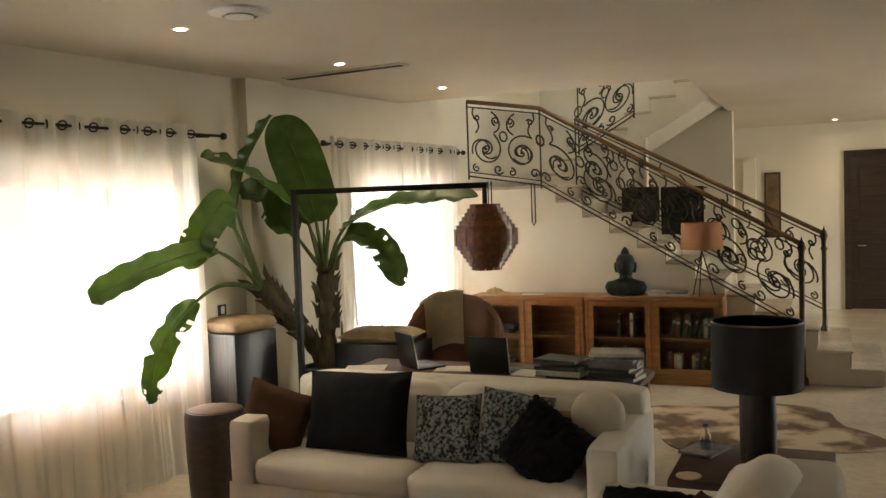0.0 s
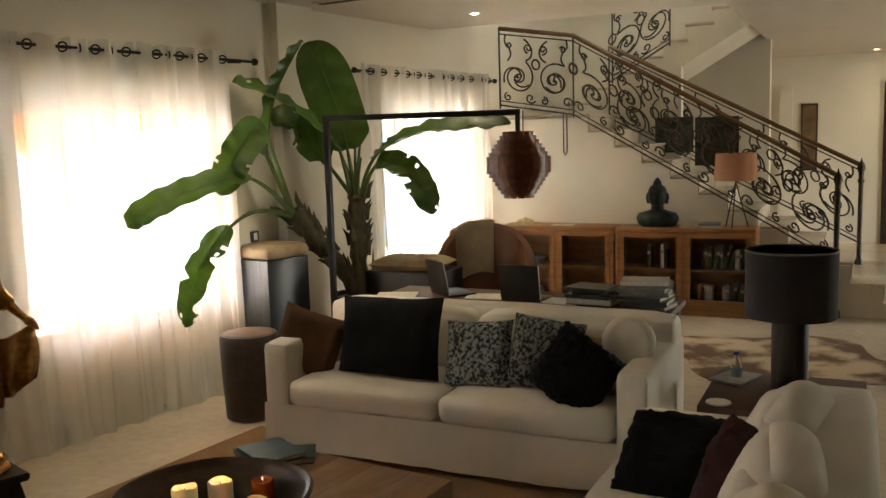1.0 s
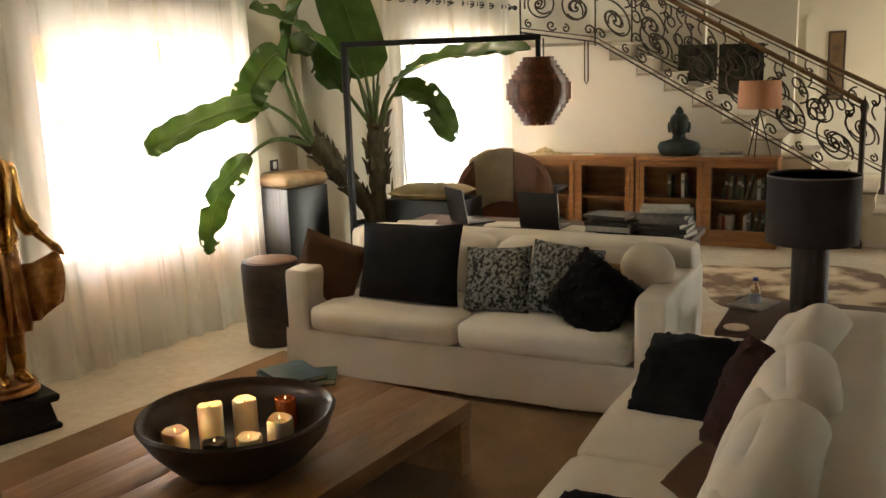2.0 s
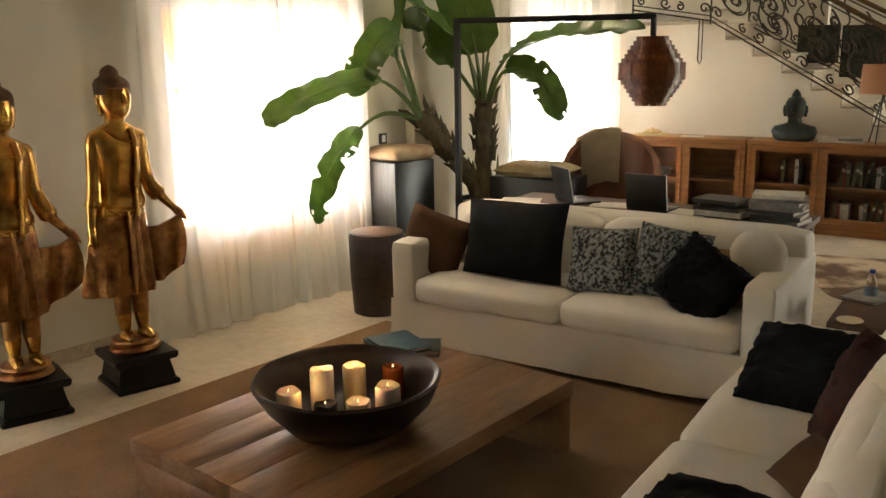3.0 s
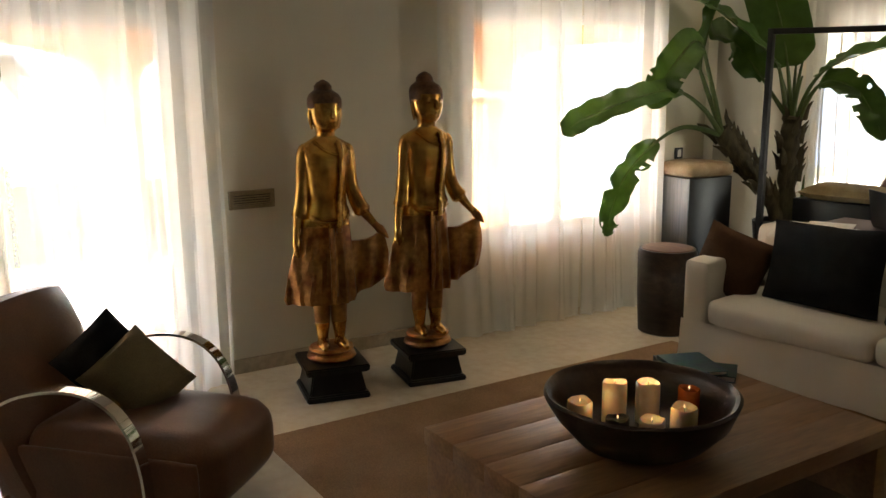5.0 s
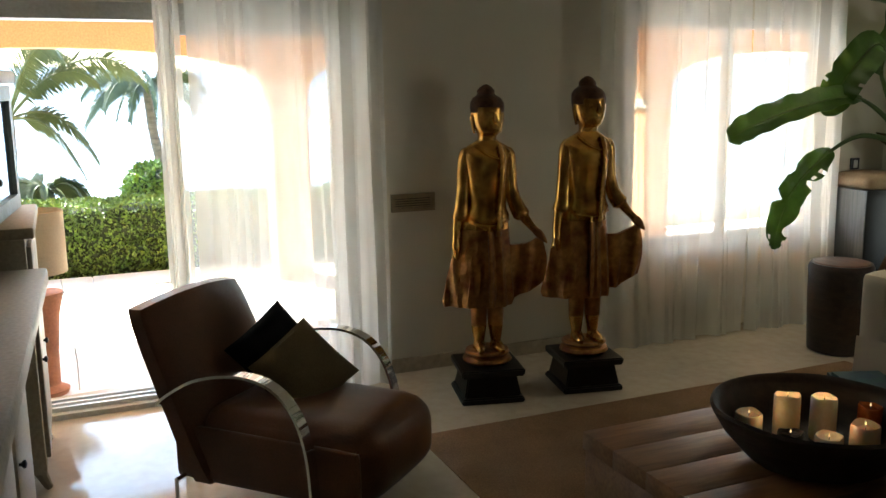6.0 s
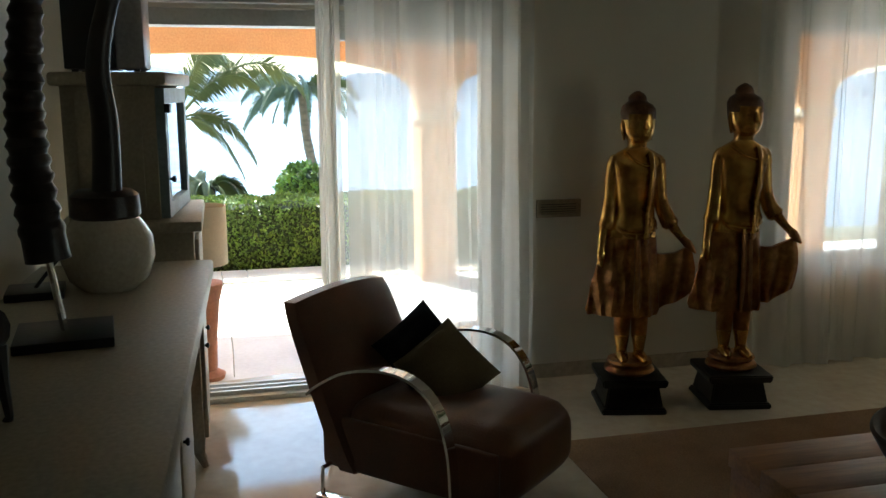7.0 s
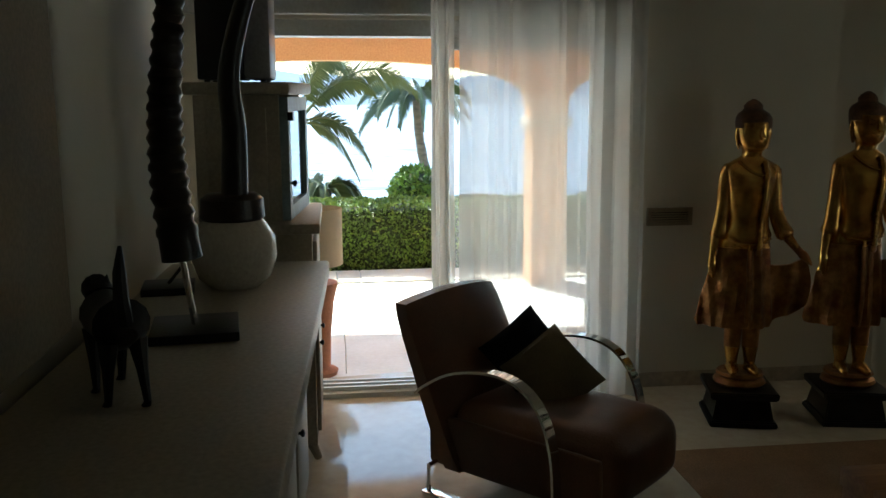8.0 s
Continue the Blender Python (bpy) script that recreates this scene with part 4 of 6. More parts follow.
M_COVERS = [material(n, c, 0.35, scale=12, second=s) for n, c, s in (
    ("teal_cover", (0.008, 0.06, 0.05), (0.008, 0.02, 0.06)), ("blue_cover", (0.015, 0.04, 0.11), (0.01, 0.11, 0.1)), ("grey_cover", (0.25, 0.25, 0.25), (0.14, 0.14, 0.15)),
    ("white_cover", (0.6, 0.58, 0.53), (0.45, 0.43, 0.4)), ("red_cover", (0.3, 0.04, 0.03), (0.2, 0.03, 0.02)), ("black_cover", (0.02, 0.02, 0.022), (0.05, 0.05, 0.05)),
    ("olive_cover", (0.13, 0.14, 0.06), (0.08, 0.09, 0.05)), ("tan_cover", (0.3, 0.2, 0.11), (0.2, 0.13, 0.08)))]


def book(x, y, z, w, d, h, rz, cover, label="", group="", rx=0, ry=0):
    """A closed book lying flat: cover boards, spine and pages."""
    b = thing("book", pose(x, y, z, rx, ry, rz), label, "book", group)
    bm = bmesh.new()
    box(bm, -w / 2, w / 2, -d / 2, d / 2, 0, 0.003)
    box(bm, -w / 2, w / 2, -d / 2, d / 2, h - 0.003, h)
    box(bm, -w / 2, -w / 2 + 0.003, -d / 2, d / 2, 0.003, h - 0.003)
    part("cover", bm, M_COVERS[cover], b, smooth=False)
    part("page_block", boxed(-w / 2 + 0.004, w / 2 - 0.006, -d / 2 + 0.005, d / 2 - 0.005, 0.0035, h - 0.0035), M_PAPER, b, smooth=False)
    return b


book(-2.38, 3.03, 0.361, 0.26, 0.34, 0.03, 55, 0, "teal-covered magazine on the low table", "magazines on the low table")
book(-2.36, 3.02, 0.392, 0.23, 0.3, 0.02, 62, 1, "blue and teal glossy book on top", "magazines on the low table")
book(-2.24, 3.1, 0.361, 0.14, 0.2, 0.03, 30, 0, "small teal book at the table's edge", "magazines on the low table")


# ---- gilded statues ----
def statue(x, y, rz, height, label, seed, lift=0.0):
    """A standing robed figure, one closed mesh: gold jacket and face, red-gilt robe, dark hair."""
    bm = bmesh.new()
    n = 48

    def loft(rows):
        """Stacks closed sections: (z, half width on -x, half width on +x, depth, centre x, centre y, pleat)."""
        rings = []
        for z, wl, wr, ry, cx, cy, pleat in rows:
            ring = []
            core = min(wl, wr)
            for k in range(n):
                a = 2 * math.pi * k / n
                c, d = math.cos(a), math.sin(a)
                px = c * (wr if c > 0 else wl)
                thin = 1.0 if abs(px) < core else max(0.42, 1 - 0.9 * (abs(px) - core) / 0.1)
                py = ry * d * thin + pleat * math.sin(px * 95 + seed + 6 * z)
                ring.append(bm.verts.new((cx + px, cy + py, z)))
            rings.append(ring)
        for a, b in zip(rings, rings[1:]):
            for k in range(n):
                bm.faces.new((a[k], a[(k + 1) % n], b[(k + 1) % n], b[k]))
        bm.faces.new(rings[0][::-1])
        bm.faces.new(rings[-1])

    def even(rows):
        return [(z, w, w, d, cx, cy, 0.0) for z, w, d, cx, cy in rows]
    # lotus foot
    loft(even([(0.0, 0.12, 0.115, 0, 0), (0.02, 0.142, 0.135, 0, 0), (0.038, 0.135, 0.128, 0, 0), (0.05, 0.112, 0.108, 0, 0), (0.066, 0.13, 0.124, 0, 0), (0.08, 0.122, 0.116, 0, 0), (0.084, 0.02, 0.02, 0, 0)]))
    # long robe, widening to one side where it hangs from the forearm
    robe = []
    for k in range(19):
        v = k / 18
        z = 0.345 + 0.575 * v
        spread = (1 - v) ** 0.8
        robe.append((z, 0.112 + 0.155 * spread - (0.02 if k == 0 else 0), 0.112 + 0.045 * spread - (0.012 if k == 0 else 0), 0.078 + 0.022 * spread, 0.0, 0.006, 0.004 + 0.011 * spread))
    loft(robe)
    # jacket: rounded apron hem, narrow waist, chest and sloping shoulders
    loft(even([(0.80, 0.05, 0.03, 0.0, -0.06), (0.815, 0.095, 0.07, 0.0, -0.026), (0.84, 0.122, 0.092, 0.0, -0.012), (0.87, 0.126, 0.096, 0.0, -0.006), (0.91, 0.112, 0.09, 0, -0.003), (0.97, 0.107, 0.086, 0.0, 0), (1.03, 0.115, 0.09, 0.002, 0), (1.10, 0.121, 0.096, 0.003, -0.002), (1.17, 0.132, 0.098, 0.003, -0.003), (1.215, 0.142, 0.09, 0.003, 0), (1.238, 0.138, 0.08, 0.003, 0.002), (1.256, 0.122, 0.07, 0.003, 0.004), (1.272, 0.096, 0.062, 0.003, 0.004), (1.286, 0.07, 0.055, 0.003, 0.004), (1.296, 0.058, 0.052, 0.003, 0.002), (1.30, 0.02, 0.02, 0.003, 0)]))
    # neck and head
    loft(even([(1.26, 0.06, 0.055, 0.003, 0.006), (1.295, 0.053, 0.052, 0.003, 0.004), (1.32, 0.052, 0.055, 0.003, 0.0), (1.333, 0.058, 0.068, 0.003, -0.012), (1.35, 0.07, 0.082, 0.003, -0.011), (1.375, 0.081, 0.092, 0.003, -0.008), (1.41, 0.088, 0.098, 0.003, -0.005), (1.45, 0.091, 0.102, 0.003, -0.002), (1.48, 0.092, 0.104, 0.003, 0.0), (1.505, 0.09, 0.101, 0.003, 0.003), (1.528, 0.077, 0.086, 0.003, 0.007), (1.543, 0.056, 0.061, 0.003, 0.011), (1.551, 0.048, 0.05, 0.003, 0.013), (1.57, 0.048, 0.048, 0.003, 0.014), (1.588, 0.034, 0.034, 0.003, 0.014), (1.602, 0.012, 0.012, 0.003, 0.014), (1.605, 0.002, 0.002, 0.003, 0.014)]))
    face = [
        ([(0.003, -0.102, 1.452), (0.003, -0.114, 1.425), (0.003, -0.122, 1.406), (0.003, -0.102, 1.395)], [0.006, 0.009, 0.013, 0.006]),
        ([(-0.025, -0.089, 1.378), (0.003, -0.1, 1.376), (0.031, -0.089, 1.378)], [0.003, 0.008, 0.003]),
        ([(-0.02, -0.086, 1.368), (0.003, -0.096, 1.366), (0.026, -0.086, 1.368)], [0.003, 0.008, 0.003]),
        ([(0.003, -0.07, 1.352), (0.003, -0.084, 1.352)], [0.02, 0.012]),
    ]
    for sx in (-1, 1):
        face += [
            ([(0.003 + sx * 0.01, -0.1, 1.449), (0.003 + sx * 0.034, -0.094, 1.459), (0.003 + sx * 0.062, -0.072, 1.45)], [0.004, 0.005, 0.003]),
            ([(0.003 + sx * 0.018, -0.093, 1.434), (0.003 + sx * 0.036, -0.09, 1.437), (0.003 + sx * 0.055, -0.076, 1.431)], [0.004, 0.009, 0.004]),
            ([(0.003 + sx * 0.083, 0.0, 1.455), (0.003 + sx * 0.091, -0.002, 1.42), (0.003 + sx * 0.086, -0.002, 1.37), (0.003 + sx * 0.078, -0.002, 1.335)], [0.008, 0.013, 0.009, 0.006]),
        ]
    for pts, r in face:
        tube_into(bm, pts, r, 8)
    # legs and bare feet
    for sx in (-0.046, 0.052):
        tube_into(bm, [(sx, 0.008, 0.08), (sx, 0.004, 0.13), (sx, 0.012, 0.22), (sx, 0.006, 0.36)], [0.034, 0.03, 0.044, 0.05], 14)
        tube_into(bm, [(sx, 0.03, 0.1), (sx, -0.02, 0.106), (sx * 1.15, -0.075, 0.094), (sx * 1.25, -0.115, 0.088)], [0.026, 0.034, 0.03, 0.012], 12)
    # arm hanging straight, then the arm reaching out and holding up the robe
    left = [(-0.09, 0.002, 1.235), (-0.113, 0.002, 1.205), (-0.124, 0.004, 1.13), (-0.131, 0.004, 1.02), (-0.142, -0.006, 0.92), (-0.154, -0.014, 0.84)]
    tube_into(bm, smooth_line(left, 16), [0.03, 0.04, 0.045, 0.046, 0.045, 0.044, 0.043, 0.042, 0.041, 0.041, 0.041, 0.041, 0.042, 0.043, 0.046, 0.05, 0.04], 14)
    tube_into(bm, smooth_line([(-0.166, -0.014, 0.86), (-0.178, -0.024, 0.76), (-0.182, -0.03, 0.7), (-0.178, -0.034, 0.62)], 8), [0.03, 0.028, 0.026, 0.024, 0.022, 0.027, 0.024, 0.016, 0.006], 10)
    right = [(0.094, 0.002, 1.235), (0.117, 0.002, 1.205), (0.128, 0.006, 1.13), (0.14, 0.008, 1.02), (0.165, -0.004, 0.93), (0.206, -0.02, 0.87 + lift)]
    tube_into(bm, smooth_line(right, 16), [0.03, 0.04, 0.045, 0.046, 0.045, 0.044, 0.043, 0.042, 0.041, 0.041, 0.041, 0.041, 0.042, 0.044, 0.047, 0.05, 0.036], 14)
    tube_into(bm, smooth_line([(0.205, -0.018, 0.88 + lift), (0.25, -0.036, 0.82 + lift), (0.292, -0.05, 0.775 + lift), (0.335, -0.056, 0.725 + lift)], 8), [0.03, 0.027, 0.024, 0.022, 0.021, 0.026, 0.022, 0.014, 0.005], 10)
    # jewelled band down the chest, and the collar line
    band = smooth_line([(0.062, -0.058, 1.27), (0.07, -0.093, 1.18), (0.066, -0.098, 1.06), (0.056, -0.092, 0.95), (0.05, -0.1, 0.86), (0.045, -0.096, 0.76)], 26)
    tube_into(bm, band, [0.02 + 0.008 * (q % 2) for q in range(27)], 10, flat=0.55)
    tube_into(bm, smooth_line([(-0.075, -0.05, 1.275), (-0.03, -0.086, 1.23), (0.03, -0.094, 1.2), (0.07, -0.088, 1.2)], 10), 0.008, 6)
    tube_into(bm, smooth_line([(-0.12, -0.03, 0.845), (-0.07, -0.085, 0.83), (0.0, -0.108, 0.82), (0.07, -0.085, 0.83), (0.12, -0.03, 0.845)], 14), 0.006, 6)
    tube_into(bm, smooth_line([(0.0, -0.1, 0.82), (0.004, -0.104, 0.6), (0.0, -0.106, 0.36)], 10), [0.02, 0.022, 0.024, 0.024, 0.024, 0.024, 0.022, 0.022, 0.02, 0.018, 0.01], 8, flat=0.5)

    # the lifted fold of the robe, gathered into scallops
    m, q = 22, 16
    sheets = []
    for off in (-0.02, 0.02):
        g = []
        for j in range(q + 1):
            v = j / q
            row = []
            for i in range(m + 1):
                u = i / m
                top = 0.715 + (0.05 + lift) * u - 0.035 * math.sin(u * math.pi)
                low = 0.355 + 0.115 * u ** 1.5 + 0.014 * math.sin(u * 13 + seed)
                bulge = 0.03 * math.sin(v * math.pi * 0.9) * u ** 2
                row.append(bm.verts.new((0.07 + 0.235 * u + bulge, off * (1 - 0.5 * u) - 0.035 * u + 0.026 * math.sin(u * 15 + seed + v * 1.5) * (0.25 + 0.75 * v), top + (low - top) * v)))
            g.append(row)
        sheets.append(g)
    f, bk = sheets
    for j in range(q):
        for i in range(m):
            bm.faces.new((f[j][i], f[j][i + 1], f[j + 1][i + 1], f[j + 1][i]))
            bm.faces.new((bk[j][i + 1], bk[j][i], bk[j + 1][i], bk[j + 1][i + 1]))
        bm.faces.new((f[j][m], bk[j][m], bk[j + 1][m], f[j + 1][m]))
        bm.faces.new((bk[j][0], f[j][0], f[j + 1][0], bk[j + 1][0]))
    for i in range(m):
        bm.faces.new((f[q][i], f[q][i + 1], bk[q][i + 1], bk[q][i]))
        bm.faces.new((f[0][i + 1], f[0][i], bk[0][i], bk[0][i + 1]))
    bmesh.ops.recalc_face_normals(bm, faces=bm.faces)
    for v in bm.verts:
        # carved unevenness, and the head turned a little aside
        if v.co.z > 1.31:
            c, d = math.cos(0.22), math.sin(0.22)
            v.co.x, v.co.y = 0.003 + c * (v.co.x - 0.003) - d * v.co.y, d * (v.co.x - 0.003) + c * v.co.y
        v.co += Vector((1, 1, 0.3)) * 0.003 * noise.noise(v.co * 22 + Vector((seed, 0, 0)))
    k = height / 1.605
    bmesh.ops.scale(bm, vec=(1.02 * k, 1, k), verts=bm.verts)
    ob = part("statue", bm, M_GOLD, at=pose(x, y, 0.2, 0, 0, rz))
    ob.data.materials.append(M_GILTRED)
    ob.data.materials.append(M_HAIR)
    for p in ob.data.polygons:
        z = p.center.z / k
        if 0.27 < z < 0.8 and p.center.x > -0.165 or 0.8 <= z < 0.9 and abs(p.center.x) < 0.1 and p.center.y > 0:
            p.material_index = 1
        elif z < 0.085:
            p.material_index = 1
        elif z > 1.49 or (z > 1.34 and p.center.y > -0.01 + 0.6 * max(0.0, 1.44 - z)) or (z > 1.46 and abs(p.center.x) > 0.06):
            p.material_index = 2
        if 0.28 < z < 0.62:
            p.material_index = 1
    tagged(ob, label, "statue", "pair of standing gilded statues")
    # black plinth
    pl = thing("plinth", pose(x, y, 0, 0, 0, rz), "square waisted black lacquered plinth on the floor", "plinth", "plinths of the statues")
    for nm, z0, z1, r0, r1 in (("foot", 0.0, 0.035, 0.185, 0.178), ("waist", 0.035, 0.155, 0.165, 0.142), ("top_plate", 0.155, 0.199, 0.18, 0.185)):
        b2 = bmesh.new()
        for z, r in ((z0, r0), (z1, r1)):
            for sx, sy in ((-1, -1), (1, -1), (1, 1), (-1, 1)):
                b2.verts.new((sx * r, sy * r, z))
        b2.verts.ensure_lookup_table()
        vv = list(b2.verts)
        b2.faces.new(vv[3::-1])
        b2.faces.new(vv[4:])
        for q in range(4):
            b2.faces.new((vv[q], vv[(q + 1) % 4], vv[4 + (q + 1) % 4], vv[4 + q]))
        bmesh.ops.bevel(b2, geom=b2.edges[:], offset=0.008, segments=2, affect="EDGES")
        part(nm, b2, M_BLACKLACQ, pl)


statue(-4.12, 2.03, 70, 1.59, "gilded wooden standing figure in a spread robe", 1, -0.02)
statue(-3.98, 2.63, 72, 1.63, "taller gilded wooden standing figure with an outstretched hand", 4)


# ---- leather armchair ----
ch = thing("armchair", pose(-3.56, 0.625, 0, 0, 0, 127), "brown leather armchair with curved chrome arms", "armchair")
bm = soft_box(-0.31, 0.31, -0.58, 0.3, 0.1, 0.43, 0.11, 0.02, 5, 14)
part("seat", bm, M_LEATHER, ch)
bm = bmesh.new()
bmesh.ops.create_cube(bm, size=2.0)
bmesh.ops.subdivide_edges(bm, edges=bm.edges, cuts=12, use_grid_fill=True)
for v in bm.verts:
    a, b, c = v.co
    k = (c + 1) / 2
    wdt = 0.365 * (1 - 0.03 * k ** 3) * (1 - 0.05 * (abs(c) ** 8))
    z = 0.12 + 0.77 * k - (0.035 * a * a * k)
    y = 0.2 + 0.32 * k + b * (0.085 - 0.02 * k) * (1 - 0.5 * max(abs(a), abs(c)) ** 8) + 0.03 * a * a
    v.co = Vector((a * wdt, y, z))
part("backrest", bm, M_LEATHER, ch)
for sx in (-1, 1):
    part("side_panel", soft_box(sx * 0.315 - 0.02, sx * 0.315 + 0.02, -0.52, 0.38, 0.12, 0.36, 0.018, 0.004, 9, 8), M_LEATHER, ch)
    x = sx * 0.385
    arc = [(x, 0.40, 0.47), (x, 0.34, 0.52), (x, 0.2, 0.6), (x, 0.04, 0.64), (x, -0.1, 0.64), (x, -0.21, 0.595), (x, -0.29, 0.5), (x, -0.335, 0.36), (x, -0.35, 0.2), (x, -0.355, 0.02)]
    bm = bmesh.new()
    sm = []
    for i in range(len(arc) - 1):
        for q in range(4):
            a, b = Vector(arc[i]), Vector(arc[i + 1])
            a0, b1 = Vector(arc[max(i - 1, 0)]), Vector(arc[min(i + 2, len(arc) - 1)])
            k = q / 4
            sm.append(0.5 * ((2 * a) + (b - a0) * k + (2 * a0 - 5 * a + 4 * b - b1) * k * k + (3 * a - a0 - 3 * b + b1) * k ** 3))
    sm.append(Vector(arc[-1]))
    prev = None
    for i, p in enumerate(sm):
        tg = (sm[min(i + 1, len(sm) - 1)] - sm[max(i - 1, 0)]).normalized()
        nr = Vector((1, 0, 0)).cross(tg).normalized() * 0.006
        row = [bm.verts.new(p + q) for q in (Vector((-0.03, 0, 0)) - nr, Vector((0.03, 0, 0)) - nr, Vector((0.03, 0, 0)) + nr, Vector((-0.03, 0, 0)) + nr)]
        if prev:
            for q in range(4):
                bm.faces.new((prev[q], prev[(q + 1) % 4], row[(q + 1) % 4], row[q]))
        prev = row
    bmesh.ops.recalc_face_normals(bm, faces=bm.faces)
    part("arm_band", bm, M_CHROME, ch, "curved flat chrome arm")
    part("skid", boxed(x - 0.03, x + 0.03, -0.36, 0.36, 0.0, 0.012, 0.003), M_CHROME, ch, "flat chrome runner")
part("cross_bar", tube([(-0.385, 0.34, 0.012), (-0.385, 0.34, 0.13), (0.385, 0.34, 0.13), (0.385, 0.34, 0.012)], 0.012, 8), M_CHROME, ch)
M_KHAKI = material("khaki_canvas", (0.15, 0.11, 0.055), 0.9, scale=5, vary=0.15, bump=0.2, bump_scale=150)
CHM = pose(-3.56, 0.625, 0, 0, 0, 127)
for (x, y, z, rx, ry, rz), mat, lab, sd in (((0.1, 0.12, 0.585, -34, -28, -16), M_BLACKFAB, "dark cushion against the armchair back", 51), ((0.08, -0.03, 0.53, -42, -28, -20), M_KHAKI, "khaki canvas cushion on the armchair seat", 52)):
    tagged(part("cushion", cushion_mesh(0.36, 0.36, 0.12, sd), mat, at=CHM @ pose(x, y, z, rx, ry, rz)), lab, "cushion", "cushions on the armchair")

# ---- sideboard wall: credenza, glazed cupboard, ornaments ----
cr = thing("credenza", WALL @ pose(1.28, -1.89, 0, 0, 0, -2.0) @ pose(-1.28, 1.93, 0), "long cream plastered credenza against the wall", "credenza")
part("top", boxed(1.02, 4.2, -2.66, -1.93, 0.98, 1.05, 0.012), M_WHITEWOOD, cr)
part("body", boxed(1.1, 4.1, -2.66, -2.06, 0.0, 0.98, 0.01), M_WHITEWOOD, cr)
for x in (1.3, 1.95, 2.6, 3.25):
    d = part("door", boxed(x, x + 0.55, -2.06, -2.035, 0.1, 0.9, 0.006), M_WHITEWOOD, cr)
    part("knob", lathe([(0.001, 0), (0.014, 0.004), (0.016, 0.012), (0.006, 0.02), (0.006, 0.03)], 12), M_BLACKMETAL, d, "dark round knob", at=pose(x + 0.5, -2.008, 0.5, 90, 0, 0))
UP = pose(0.9, -2.1, 0, 0, 0, -6) @ pose(-0.9, 2.1, 0)
vt = thing("glazed_cupboard", WALL, "tall cream cupboard with a glass door", "cupboard")
part("side_panel", boxed(0.86, 0.9, -2.5, -2.1, 1.221, 1.82, 0.004), M_WHITEWOOD, vt, at=UP)
part("side_panel", boxed(0.2, 0.24, -2.5, -2.1, 1.221, 1.82, 0.004), M_WHITEWOOD, vt, at=UP)
part("side_moulding", boxed(0.9, 0.908, -2.44, -2.16, 1.28, 1.76, 0.003), M_WHITEWOOD, vt, at=UP)
part("back_panel", boxed(0.24, 0.86, -2.5, -2.46, 1.221, 1.82), M_WHITEWOOD, vt, smooth=False, at=UP)
for z0, z1 in ((1.5, 1.52),):
    part("shelf", boxed(0.24, 0.86, -2.46, -2.12, z0, z1), M_WHITEWOOD, vt, smooth=False, at=UP)
part("cornice", boxed(0.16, 0.94, -2.54, -2.04, 1.82, 1.88, 0.015), M_WHITEWOOD, vt, at=UP)
part("base_cabinet", boxed(0.18, 0.95, -2.52, -1.96, 0.1, 1.17, 0.006), M_WHITEWOOD, vt)
part("base_top", boxed(0.14, 0.99, -2.54, -1.92, 1.17, 1.22, 0.01), M_WHITEWOOD, vt)
bm = bmesh.new()
box(bm, 0.22, 0.29, -2.1, -2.06, 1.224, 1.81)
box(bm, 0.81, 0.88, -2.1, -2.06, 1.224, 1.81)
box(bm, 0.29, 0.81, -2.1, -2.06, 1.224, 1.29)
box(bm, 0.29, 0.81, -2.1, -2.06, 1.74, 1.81)
# the blue of outdoor light mirrored in the door is put into its frame
gd = part("glass_door", bm, material("daylight_blue_frame", (0.33, 0.42, 0.46), 0.5, scale=9, vary=0.15, bump=0.1), vt, smooth=False, at=UP)
p = part("pane", boxed(0.29, 0.81, -2.083, -2.078, 1.29, 1.74), clear_glass("cupboard_glass", (0.9, 0.97, 1.0), 1.5), gd, smooth=False)
part("hinge", boxed(0.85, 0.9, -2.06, -2.035, 1.7, 1.74), M_BLACKMETAL, gd, smooth=False)
part("knob", lathe([(0.001, 0), (0.016, 0.006), (0.016, 0.016), (0.006, 0.024), (0.006, 0.034)], 12), M_BLACKMETAL, gd, at=pose(0.84, -2.03, 1.4, 90, 0, 0))
for x0, x1 in ((0.22, 0.545), (0.555, 0.88)):
    d = part("lower_door", boxed(x0, x1, -1.96, -1.94, 0.15, 1.12, 0.005), M_WHITEWOOD, vt)
    part("knob", lathe([(0.001, 0), (0.014, 0.006), (0.014, 0.014), (0.006, 0.02), (0.006, 0.028)], 12), M_BLACKMETAL, d, at=pose(x1 - 0.04, -1.915, 0.6, 90, 0, 0))
for x in (0.24, 0.86):
    part("leg", tube([(x, -2.0, 0.1), (x + 0.01, -1.96, 0.0)], [0.03, 0.018], 8), M_WHITEWOOD, vt)
    part("leg", tube([(x, -2.46, 0.1), (x, -2.48, 0.0)], [0.03, 0.018], 8), M_WHITEWOOD, vt)
tv = thing("loudspeaker", WALL @ pose(0.66, -2.3, 1.88), "black boxed loudspeaker with a grey side on the cupboard", "loudspeaker")
part("case", boxed(-0.2, 0.2, -0.17, 0.04, 0.012, 0.62, 0.008), M_BLACKPLASTIC, tv)
part("side_panel", boxed(-0.2, 0.195, 0.042, 0.17, 0.012, 0.62, 0.02), material("satin_grey_panel", (0.3, 0.29, 0.3), 0.3, scale=3, vary=0.1, bump=0), tv, "satin grey side panel")
for x in (-0.16, 0.16):
    for y in (-0.13, 0.13):
        part("rubber_foot", lathe([(0.015, 0), (0.015, 0.0118)], 10), M_BLACKPLASTIC, tv, at=pose(x, y, 0))

